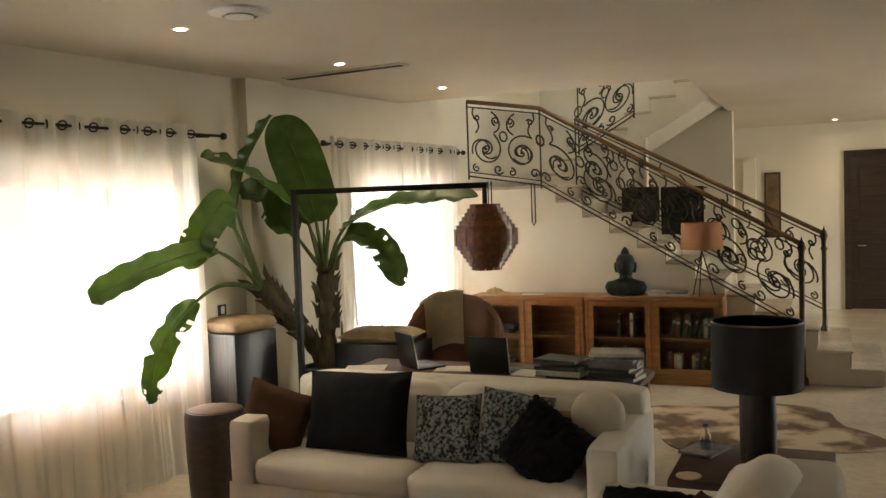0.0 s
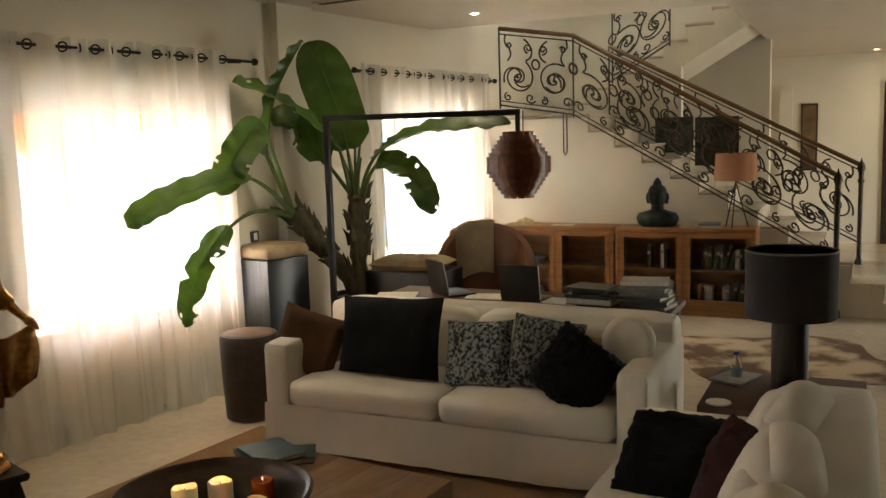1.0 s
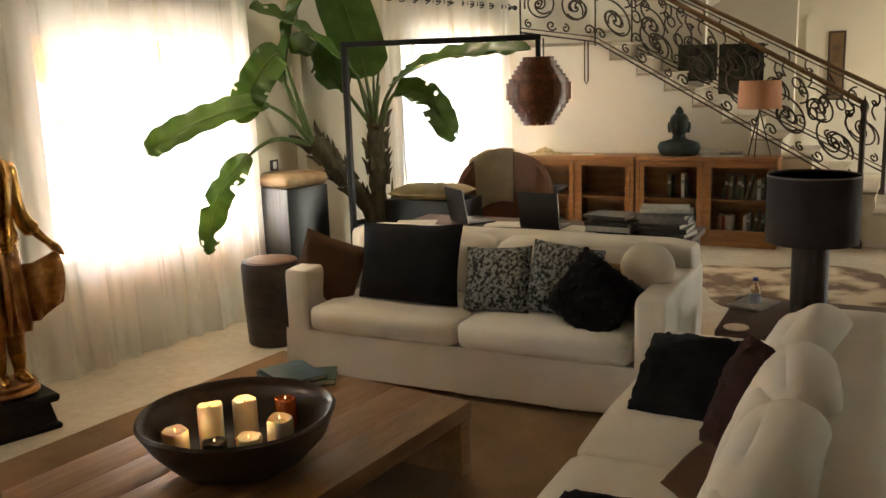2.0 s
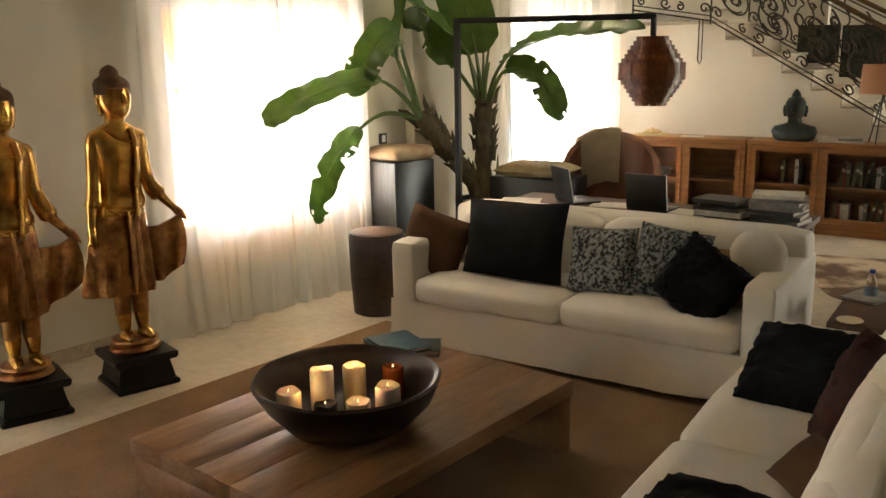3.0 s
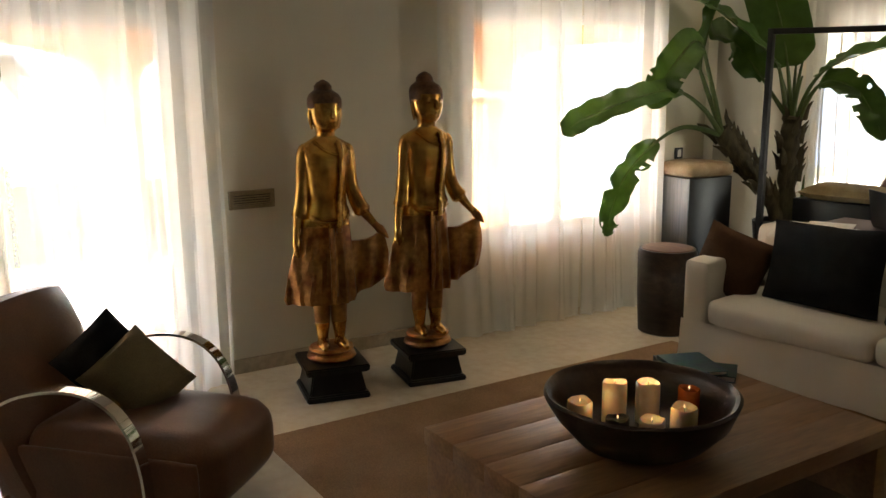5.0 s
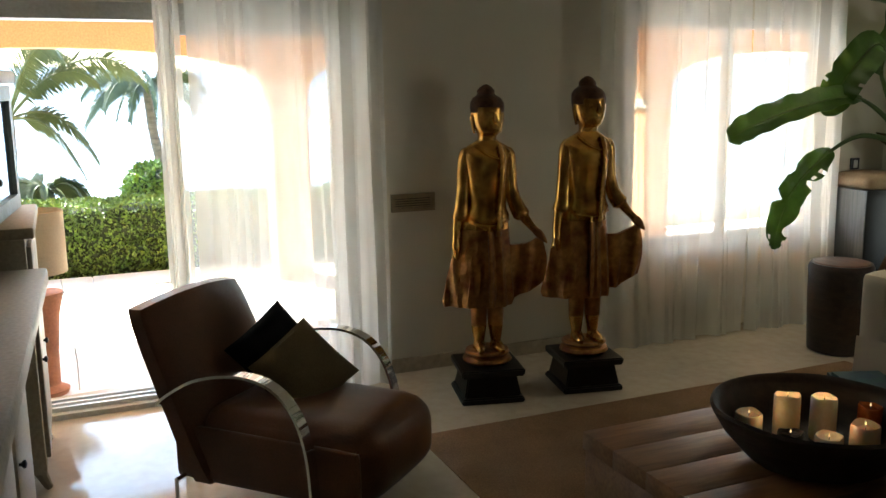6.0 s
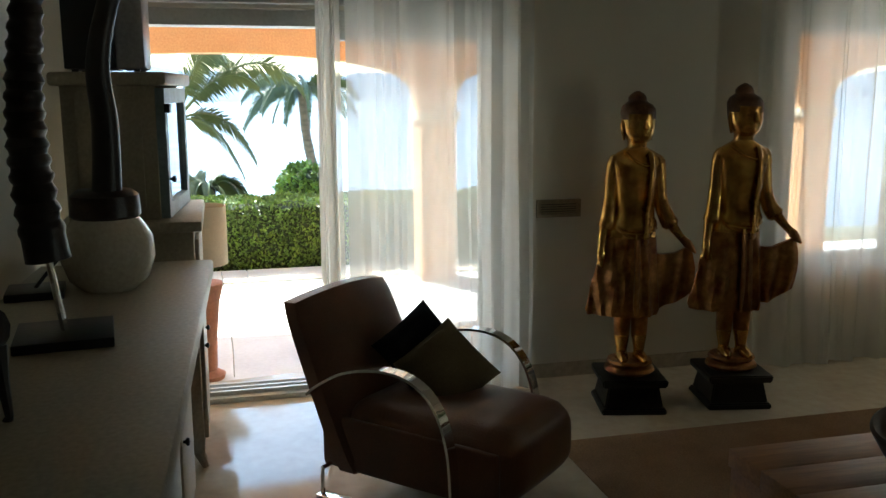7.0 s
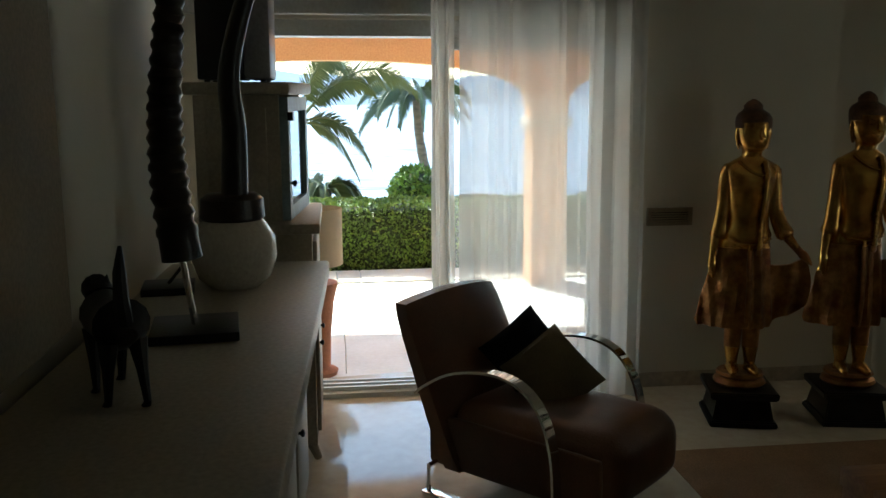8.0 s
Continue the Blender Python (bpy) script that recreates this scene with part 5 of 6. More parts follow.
vs = thing("vase", pose(-3.48, -0.72, 1.05), "round cream ceramic jar with a dark wooden lid", "vase")
part("jar", lathe([(0.1, 0), (0.145, 0.04), (0.172, 0.12), (0.168, 0.2), (0.135, 0.255), (0.12, 0.275), (0.11, 0.27)], 36), material("cream_glaze", (0.6, 0.54, 0.44), 0.2, scale=4, vary=0.08, bump=0.03), vs)
part("lid", lathe([(0.12, 0.276), (0.13, 0.285), (0.125, 0.36), (0.1, 0.38), (0.001, 0.385)], 30), M_DARKWOOD, vs, "dark wooden lid")


def horn(base, pts, r0, r1, rings, label, foot):
    h = thing("horn", pose(*base), label, "horn", "mounted horns on the credenza")
    part("foot_plate", boxed(-foot, foot, -foot, foot, 0, 0.03, 0.004), M_BLACKLACQ, h)
    part("rod", tube([(0, 0, 0.03), pts[0]], 0.011 if rings else 0.007, 8), M_CHROME if rings else M_BLACKMETAL, h, "thin metal rod")
    fine, rad = [], []
    n = 90
    for i in range(n + 1):
        k = i / n * (len(pts) - 1)
        j = min(int(k), len(pts) - 2)
        q = k - j
        a, b = Vector(pts[j]), Vector(pts[j + 1])
        a0, b1 = Vector(pts[max(j - 1, 0)]), Vector(pts[min(j + 2, len(pts) - 1)])
        fine.append(0.5 * ((2 * a) + (b - a0) * q + (2 * a0 - 5 * a + 4 * b - b1) * q * q + (3 * a - a0 - 3 * b + b1) * q ** 3))
        s = i / n
        rad.append((r0 + (r1 - r0) * s) * (1 + (0.10 * math.sin(s * rings * 2 * math.pi) if rings and s > 0.08 else 0)))
    part("horn_shaft", tube(fine, rad, 18), material("black_horn", (0.025, 0.02, 0.017), 0.4, scale=10, vary=0.3, bump=0.1), h)


horn((-2.76, -0.855, 1.05), [(0.0, -0.03, 0.25), (0.0, -0.055, 0.48), (0.0, -0.06, 0.7), (0.0, -0.04, 0.93), (0.0, -0.01, 1.15), (0.03, 0.06, 1.4)], 0.066, 0.034, 24, "long ribbed black horn mounted on a steel rod", 0.14)
horn((-3.44, -0.98, 1.05), [(0.0, 0.27, 0.36), (0.0, 0.28, 0.62), (0.0, 0.27, 0.85), (0.0, 0.33, 1.1), (0.0, 0.43, 1.35)], 0.055, 0.03, 0, "smooth black horn mounted on a steel rod", 0.1)


def cat():
    """A small walking cat, tail up, one plain mesh."""
    bm = bmesh.new()
    tube_into(bm, [(0, -0.15, 0.23), (0, -0.1, 0.24), (0, 0.0, 0.235), (0, 0.1, 0.245), (0, 0.15, 0.22)], [0.035, 0.074, 0.07, 0.08, 0.03], 14)
    tube_into(bm, [(0, -0.18, 0.27), (0, -0.16, 0.29), (0, -0.2, 0.3), (0, -0.235, 0.285)], [0.03, 0.045, 0.045, 0.018], 12)
    tube_into(bm, [(0, -0.11, 0.22), (0, -0.16, 0.265)], [0.045, 0.035], 12)
    for x in (-0.025, 0.025):
        tube_into(bm, [(x, -0.17, 0.3), (x, -0.165, 0.345)], [0.014, 0.002], 6)
    for x, y, dy in ((-0.04, -0.1, -0.05), (0.04, -0.09, 0.03), (-0.04, 0.1, 0.05), (0.04, 0.11, -0.02)):
        tube_into(bm, [(x, y, 0.2), (x * 1.1, y + dy * 0.4, 0.11), (x * 1.15, y + dy, 0.02), (x * 1.15, y + dy - 0.02, 0.0)], [0.03, 0.017, 0.011, 0.014], 8)
    tube_into(bm, [(0, 0.14, 0.26), (0.012, 0.17, 0.33), (0.01, 0.16, 0.41), (0.0, 0.14, 0.48)], [0.024, 0.022, 0.018, 0.006], 8)
    bmesh.ops.scale(bm, vec=(0.9, 0.85, 0.86), verts=bm.verts)
    ob = part("cat_figurine", bm, M_BLACKLACQ, at=pose(-2.16, -1.03, 1.05, 0, 0, -70))
    tagged(ob, "small black carved walking cat on the credenza", "figurine")


cat()


# ---- behind the sofa: desk, plant, lamp, bookcases ----
dk = thing("desk", pose(0, 0, 0), "long red-brown wooden desk behind the sofa", "desk")
part("desktop", boxed(-3.0, -0.84, 5.14, 5.76, 0.715, 0.76, 0.008), M_DESK, dk)
part("apron", boxed(-2.9, -0.94, 5.2, 5.23, 0.62, 0.715), M_DESK, dk, smooth=False)
part("apron", boxed(-2.9, -0.94, 5.67, 5.7, 0.62, 0.715), M_DESK, dk, smooth=False)
for x in (-2.94, -0.91):
    for y in (5.2, 5.7):
        part("leg", boxed(x - 0.04, x + 0.04, y - 0.04, y + 0.04, 0, 0.715, 0.006), M_DESK, dk)


def laptop(x, y, rz, tilt):
    l = thing("laptop", pose(x, y, 0.76, 0, 0, rz), "open black laptop standing on the desk", "laptop", "laptops on the desk")
    part("keyboard_base", boxed(-0.15, 0.15, 0.0, 0.22, 0.0, 0.018, 0.004), M_BLACKPLASTIC, l)
    lid = part("lid", boxed(-0.15, 0.15, -0.008, 0.0, 0.0, 0.25, 0.003), M_BLACKPLASTIC, l, at=pose(0, 0.0, 0.018, tilt, 0, 0))
    part("edge_strip", boxed(0.15, 0.153, -0.008, 0.0, 0.0, 0.25), M_ALU, lid, "thin silver edge", smooth=False)
    part("screen", boxed(-0.14, 0.14, 0.0005, 0.002, 0.015, 0.24), M_BLACKLACQ, lid, smooth=False)


laptop(-1.9, 5.34, -4, 8)
laptop(-2.56, 5.42, -38, 10)
for x, y, rz, w, d in ((-2.2, 5.45, 12, 0.3, 0.21), (-1.62, 5.42, -8, 0.3, 0.21), (-2.88, 5.33, 20, 0.3, 0.22)):
    tagged(part("paper", boxed(-w / 2, w / 2, -d / 2, d / 2, 0, 0.006, 0.001), M_PAPER, at=pose(x, y, 0.7605, 0, 0, rz)), "loose white papers lying on the desk", "paper", "papers on the desk")
rng = random.Random(8)
for x0, y0, n, g in ((-1.38, 5.4, 5, "low stack of books on the desk"), (-1.03, 5.4, 7, "tall stack of books on the desk")):
    z = 0.7602
    for k in range(n):
        h = rng.uniform(0.018, 0.032)
        c = rng.choice((2, 3, 3, 5, 2, 4))
        names = {2: "grey", 3: "white", 4: "red", 5: "black"}
        book(x0 + rng.uniform(-0.02, 0.02), y0 + rng.uniform(-0.02, 0.02), z, 0.25 + rng.uniform(-0.03, 0.03), 0.31, h, 90 + rng.uniform(-14, 14), c, names[c] + " large-format book in a stack on the desk", g)
        z += h + 0.0004


# pendant stand
ps = thing("pendant_stand", pose(-3.3, 5.12, 0), "black metal gallows lamp with a slatted wooden pendant", "lamp")
part("base_plate", boxed(-0.2, 0.2, -0.14, 0.14, 0, 0.015, 0.004), M_BLACKMETAL, ps)
part("pole", boxed(-0.02, 0.02, -0.02, 0.02, 0.015, 2.1, 0.003), M_BLACKMETAL, ps)
END = Vector((1.36, 0.33, 2.08))
bm = boxed(0.0, END.xy.length + 0.02, -0.02, 0.02, 2.06, 2.1, 0.003)
part("beam", bm, M_BLACKMETAL, ps, at=pose(0, 0, 0, 0, 0, math.degrees(math.atan2(END.y, END.x))))
part("drop_tube", tube([(END.x, END.y, 2.06), (END.x, END.y, 1.93)], 0.018, 10), M_BLACKMETAL, ps)
pend = part("pendant", lathe([(0.03, 1.9), (0.05, 1.93), (0.05, 1.945), (0.02, 1.95)], 16), M_BLACKMETAL, ps, at=pose(END.x, END.y, 0))
part("bulb", lathe([(0.001, 1.66), (0.03, 1.68), (0.036, 1.72), (0.02, 1.78), (0.016, 1.9)], 14), M_ALU, pend)
for layer in range(7):
    r, hh = 0.105 + 0.0195 * layer, 0.232 - 0.029 * layer
    n = 12
    for k in range(n):
        a = 2 * math.pi * (k + 0.5 * (layer % 2)) / n
        half = math.pi / n * 0.9
        bm = bmesh.new()
        cols = []
        for i in range(5):
            b = -half + 2 * half * i / 4
            cols.append([bm.verts.new((q * math.cos(b), q * math.sin(b), z)) for q, z in ((r, 1.715 - hh), (r + 0.004, 1.715 - hh), (r + 0.004, 1.715 + hh), (r, 1.715 + hh))])
        for p, q in zip(cols, cols[1:]):
            for j in range(4):
                bm.faces.new((p[j], q[j], q[(j + 1) % 4], p[(j + 1) % 4]))
        bm.faces.new(cols[0])
        bm.faces.new(cols[-1][::-1])
        bmesh.ops.recalc_face_normals(bm, faces=bm.faces)
        part("slat", bm, M_SLAT, pend, at=pose(0, 0, 0, 0, 0, math.degrees(a)))

# ---- potted banana plant ----
pl = thing("banana_plant", pose(-3.72, 6.2, 0), "large potted banana plant with arching torn leaves", "plant")
PO = Vector((-3.72, 6.2, 0))
part("pot", lathe([(0.17, 0), (0.2, 0.02), (0.245, 0.5), (0.255, 0.585), (0.24, 0.59), (0.225, 0.55), (0.02, 0.52)], 32), M_BLACKLACQ, pl, "glossy black pot")
part("soil", lathe([(0.001, 0.535), (0.222, 0.53)], 24), M_TRUNK, pl)


def trunk_bm(pts, r0, r1, seed):
    line = smooth_line(pts, 20)
    rad = [(r0 + (r1 - r0) * i / 20) * (1 + 0.12 * math.sin(i * 2.1 + seed)) for i in range(21)]
    bm = bmesh.new()
    tube_into(bm, line, rad, 12)
    rng = random.Random(seed)
    for i in range(6, 21):
        for _ in range(2):
            a = rng.uniform(0, 6.28)
            d = (line[i] - line[i - 1]).normalized()
            o = d.orthogonal().normalized()
            o = (Matrix.Rotation(a, 3, d) @ o)
            p = line[i] + o * rad[i]
            tube_into(bm, [p, p + d * 0.09 + o * 0.02, p + d * 0.15 + o * 0.06], [0.03, 0.02, 0.003], 5, flat=0.3)
    return bm


part("stem", trunk_bm([(0.0, 0.0, 0.5), (-0.1, -0.1, 0.8), (-0.22, -0.26, 1.05), (-0.36, -0.44, 1.34)], 0.065, 0.075, 1), M_TRUNK, pl)
part("stem", trunk_bm([(0.03, 0.0, 0.5), (0.0, 0.0, 0.9), (0.0, 0.0, 1.2), (0.01, 0.0, 1.45)], 0.07, 0.08, 5), M_TRUNK, pl)
part("shoot", tube(smooth_line([(0.1, 0.05, 0.5), (0.11, 0.05, 0.75), (0.13, 0.03, 0.98)], 8), [0.02, 0.02, 0.019, 0.018, 0.016, 0.014, 0.011, 0.008, 0.003], 8), M_STALK, pl)


def banana_leaf(pts, width, normal, blade_from, seed, torn=0.0, fold=0.25):
    """A stalk and a blade with a midrib; side veins, wavy and torn edges."""
    line = smooth_line([Vector(p) - PO for p in pts], 48)
    rng = random.Random(seed)
    b0 = int(48 * blade_from)
    bm = bmesh.new()
    tube_into(bm, line[:b0 + 2], [0.024 - 0.012 * i / (b0 + 1) for i in range(b0 + 2)], 8)
    st = part("stalk", bm, M_STALK, pl)
    bm = bmesh.new()
    n = 48 - b0
    nrm = Vector(normal).normalized()
    rows = []
    for i in range(n + 1):
        k = i / n
        p = line[b0 + i]
        t = (line[min(b0 + i + 1, 48)] - line[max(b0 + i - 1, 0)]).normalized()
        side = t.cross(nrm)
        if side.length < 0.05:
            side = t.orthogonal()
        side.normalize()
        nn = side.cross(t).normalized()
        w = width * min(1.0, (k * 5 + 0.12)) ** 0.6 * max(0.02, 1 - max(0, (k - 0.62) / 0.38) ** 2.2) ** 0.5
        row = []
        for q in range(-4, 5):
            s = q / 4
            ww = w
            if torn and abs(s) > 0.4:
                g = noise.noise(Vector((k * 8 + seed, 2.0 if s > 0 else 5.0, seed)))
                ww = w * (1 - 0.9 * torn * min(1.0, max(0.0, g * 3 - 0.35)) * abs(s))
            e = p + side * s * ww + nn * (abs(s) * fold * w + 0.014 * math.sin(k * 40 + s * 2 + seed) * abs(s) + 0.012 * noise.noise(Vector((k * 6, s * 2, seed))))
            e -= t * abs(s) * ww * 0.18
            row.append(bm.verts.new(e))
        rows.append(row)
    for i, (a, b) in enumerate(zip(rows, rows[1:])):
        for q in range(8):
            if torn and q in (0, 1, 6, 7) and rng.random() < torn * 0.05:
                continue
            bm.faces.new((a[q], a[q + 1], b[q + 1], b[q]))
    bl = part("leaf_blade", bm, M_LEAF, pl)
    part("midrib", tube(line[b0:], 0.009, 6, taper=0.2), M_STALK, bl)


banana_leaf([(-4.07, 5.75, 1.3), (-3.94, 5.3, 1.53), (-3.99, 5.0, 1.67), (-3.92, 4.4, 1.62), (-4.05, 4.05, 1.49), (-4.13, 3.95, 1.39)], 0.1, (0.75, -0.35, 0.75), 0.36, 1)
banana_leaf([(-4.07, 5.75, 1.3), (-4.03, 5.2, 1.39), (-4.09, 4.9, 1.27), (-4.13, 4.65, 1.06), (-4.16, 4.55, 0.86), (-4.19, 4.5, 0.6)], 0.1, (0.9, -0.6, 0.25), 0.38, 2, 0.8)
banana_leaf([(-4.06, 5.75, 1.32), (-4.08, 5.5, 1.72), (-4.05, 5.4, 1.88), (-3.95, 5.4, 2.26), (-3.84, 5.45, 2.5), (-3.72, 5.5, 2.7)], 0.1, (-0.75, -0.25, 0.25), 0.36, 3, 0.2, 0.5)
banana_leaf([(-3.71, 6.2, 1.38), (-3.73, 6.15, 1.68), (-3.74, 6.1, 1.9), (-3.76, 6.0, 2.2), (-3.82, 5.9, 2.5), (-3.91, 5.8, 2.72)], 0.22, (0.45, -0.85, 0.15), 0.36, 4, 0.0, 0.12)
banana_leaf([(-3.69, 6.2, 1.38), (-3.53, 6.1, 1.68), (-3.3, 6.0, 1.85), (-2.85, 5.85, 1.97), (-2.46, 5.75, 1.99), (-2.07, 5.65, 2.0)], 0.12, (0.15, -0.55, 0.9), 0.3, 5, 0.3, 0.35)
banana_leaf([(-3.67, 6.2, 1.38), (-3.48, 6.05, 1.64), (-3.31, 6.0, 1.74), (-3.04, 5.9, 1.66), (-2.87, 5.8, 1.5), (-2.76, 5.75, 1.33)], 0.12, (0.35, -0.7, 0.6), 0.3, 6, 0.7)
banana_leaf([(-3.75, 6.2, 1.33), (-3.76, 6.1, 1.68), (-3.8, 6.0, 1.91), (-3.91, 5.6, 2.17), (-3.95, 5.3, 2.3), (-4.03, 5.0, 2.37)], 0.14, (0.5, -0.3, 0.85), 0.34, 7, 0.4)
banana_leaf([(-4.06, 5.75, 1.3), (-3.95, 5.4, 1.72), (-3.94, 5.2, 2.03), (-3.98, 5.0, 1.89), (-4.04, 4.9, 1.71), (-4.09, 4.85, 1.54)], 0.13, (0.8, -0.5, 0.5), 0.38, 8, 0.3)
banana_leaf([(-3.71, 6.2, 1.38), (-3.82, 6.1, 1.59), (-3.92, 6.0, 1.79), (-4.07, 5.9, 2.01), (-4.1, 5.75, 2.09), (-4.12, 5.6, 2.06)], 0.15, (0.5, -0.7, 0.5), 0.36, 9, 0.5)
for k, (dx, dy, dz) in enumerate(((-0.12, -0.06, 0.5), (0.1, -0.06, 0.42), (-0.04, 0.08, 0.55), (0.06, 0.02, 0.6))):
    part("young_stalk", tube(smooth_line([(0.0, 0.0, 1.35), (dx * 0.4, dy * 0.4, 1.35 + dz * 0.55), (dx, dy, 1.35 + dz)], 10), 0.022, 8, taper=0.3), M_STALK, pl)

# ---- stool, plinth, bench, reading chair ----
st = thing("drum_stool", pose(-3.62, 4.5, 0), "dark wooden drum stool with a paler top", "stool")
part("body", lathe([(0.165, 0), (0.185, 0.01), (0.2, 0.3), (0.205, 0.57), (0.195, 0.6), (0.15, 0.602)], 36), M_DARKWOOD, st)
part("seat_disc", lathe([(0.001, 0.615), (0.14, 0.612), (0.175, 0.606), (0.18, 0.6)], 36), wood("worn_stool_top", (0.2, 0.1, 0.05), (0.11, 0.05, 0.03), 0.4, (1, 8, 8)), st, "worn paler wooden top")
px = thing("display_plinth", pose(-4.19, 5.56, 0, 0, 0, -12), "square black plinth with one grey metal side", "plinth")
part("body", boxed(-0.22, 0.22, -0.22, 0.22, 0.0, 0.98, 0.006), M_BLACKLACQ, px)
part("metal_face", boxed(-0.215, 0.215, -0.226, -0.221, 0.01, 0.975), material("brushed_grey_metal", (0.13, 0.135, 0.14), 0.5, 0.3, scale=3, vary=0.2, bump=0.1, bump_scale=60, stretch=(20, 1, 1)), px, "brushed grey metal face", smooth=False)
tagged(part("sheepskin_pad", soft_box(-0.235, 0.235, -0.235, 0.235, 0.0, 0.11, 0.05, 0.012, 8, 12), material("tan_and_cream_hide", (0.5, 0.4, 0.26), 0.95, scale=4, second=(0.2, 0.1, 0.045), bump=0.7, bump_scale=120), at=pose(-4.19, 5.56, 0.981, 0, 0, -10)), "tan and cream hide pad on the plinth", "cushion")
so = thing("wall_socket", WALL @ pose(0, 3.85, 1.15), "small square grey wall switch", "switch")
part("plate", boxed(0, 0.012, -0.045, 0.045, -0.045, 0.045, 0.004), M_BLACKMETAL, so)
part("rocker", boxed(0.012, 0.018, -0.02, 0.02, -0.03, 0.03, 0.003), M_ALU, so)
sw = thing("wall_switch", WALL @ pose(0.1, 4.4, 1.25), "wide grey switch plate on the pilaster", "switch")
part("plate", boxed(0, 0.012, -0.1, 0.1, -0.04, 0.04, 0.004), M_ALU, sw)
part("rocker", boxed(0.012, 0.017, -0.07, 0.07, -0.025, 0.025, 0.003), M_ALU, sw)
bn = thing("bench", pose(-3.28, 6.35, 0), "low black chest bench beside the plant", "bench")
part("body", boxed(-0.34, 0.38, -0.22, 0.24, 0.04, 0.8, 0.01), M_BLACKLACQ, bn)
for x in (-0.28, 0.32):
    for y in (-0.17, 0.19):
        part("foot", boxed(x - 0.03, x + 0.03, y - 0.03, y + 0.03, 0, 0.04), M_BLACKLACQ, bn, smooth=False)
tagged(part("cushion", cushion_mesh(0.66, 0.46, 0.12, 77), material("mustard_hide", (0.42, 0.34, 0.2), 0.95, scale=5, second=(0.22, 0.15, 0.06), bump=0.6, bump_scale=120), at=pose(-3.26, 6.33, 0.855, 90, 0, 5)), "cream and tan cushion lying on the bench", "cushion")
rc = thing("tub_chair", pose(-2.72, 6.65, 0, 0, 0, 20), "brown leather tub chair with a cream throw", "chair")
part("seat", soft_box(-0.3, 0.3, -0.3, 0.28, 0.2, 0.47, 0.06, 0.015, 3), M_LEATHER, rc)
bm = bmesh.new()
rows = []
for i in range(25):
    a = math.radians(-200 + 220 * i / 24)
    hgt = 0.72 + 0.42 * max(0.0, math.sin(math.radians(180 * i / 24))) ** 0.8
    row = []
    for r, z in ((0.34, 0.12), (0.36, hgt * 0.6), (0.37, hgt - 0.04), (0.40, hgt), (0.43, hgt - 0.04), (0.42, hgt * 0.6), (0.40, 0.12)):
        row.append(bm.verts.new((-r * math.cos(a), -r * math.sin(a) * (-1), z)))
    rows.append(row)
for a, b in zip(rows, rows[1:]):
    for j in range(7):
        bm.faces.new((a[j], b[j], b[(j + 1) % 7], a[(j + 1) % 7]))
bm.faces.new(rows[0])
bm.faces.new(rows[-1][::-1])
bmesh.ops.rotate(bm, verts=bm.verts, cent=(0, 0, 0), matrix=Matrix.Rotation(radians(180), 3, "Z"))
bmesh.ops.recalc_face_normals(bm, faces=bm.faces)
part("shell", bm, M_LEATHER, rc)
for x, y in ((-0.24, -0.24), (0.24, -0.24), (-0.24, 0.24), (0.24, 0.24)):
    part("leg", tube([(x, y, 0.2), (x * 1.1, y * 1.1, 0.0)], [0.022, 0.014], 8), M_DARKWOOD, rc)
bm = bmesh.new()
rows = []
for i in range(19):
    k = i / 18
    ang = math.pi * k
    row = []
    for j in range(9):
        x = -0.30 + 0.38 * j / 8
        deg = -math.degrees(math.acos(x / 0.4))
        top = 0.72 + 0.42 * max(0.0, math.sin(math.pi * (deg + 200) / 220)) ** 0.8
        rad = 0.4 - 0.055 * math.cos(ang)
        drop = 1.5 * max(0.0, 0.3 - k) + 1.3 * max(0.0, k - 0.7)
        row.append(bm.verts.new((rad * math.cos(radians(deg)), -rad * math.sin(radians(deg)), top + 0.03 * math.sin(ang) - drop + 0.02 * noise.noise(Vector((x * 9, k * 5, 1))))))
    rows.append(row)
for a, b in zip(rows, rows[1:]):
    for j in range(8):
        bm.faces.new((a[j], a[j + 1], b[j + 1], b[j]))
bmesh.ops.solidify(bm, geom=bm.faces[:], thickness=0.018)
tagged(part("throw", bm, material("cream_wool_throw", (0.6, 0.5, 0.36), 0.95, scale=7, vary=0.15, bump=0.6, bump_scale=120), at=pose(-2.72, 6.65, 0, 0, 0, 20)), "cream woollen throw over the chair back", "throw")

# ---- bookcases ----
def standing_book(x, y, z, h, d, t, lean, cover, label):
    """A book upright on a shelf, spine to the front."""
    b = thing("book", pose(x, y, z, 0, lean, 0), label, "book", "books in the bookcases")
    bm = bmesh.new()
    box(bm, 0, 0.003, 0, d, 0, h)
    box(bm, t - 0.003, t, 0, d, 0, h)
    box(bm, 0.003, t - 0.003, 0, 0.004, 0, h)
    part("cover", bm, M_COVERS[cover], b, smooth=False)
    part("page_block", boxed(0.0035, t - 0.0035, 0.0045, d - 0.006, 0.004, h - 0.005), M_PAPER, b, smooth=False)
    if h > 0.2:
        part("title_band", boxed(0.003, t - 0.003, -0.0012, -0.0002, h * 0.62, h * 0.76), M_COVERS[3 if cover != 3 else 2], b, smooth=False)


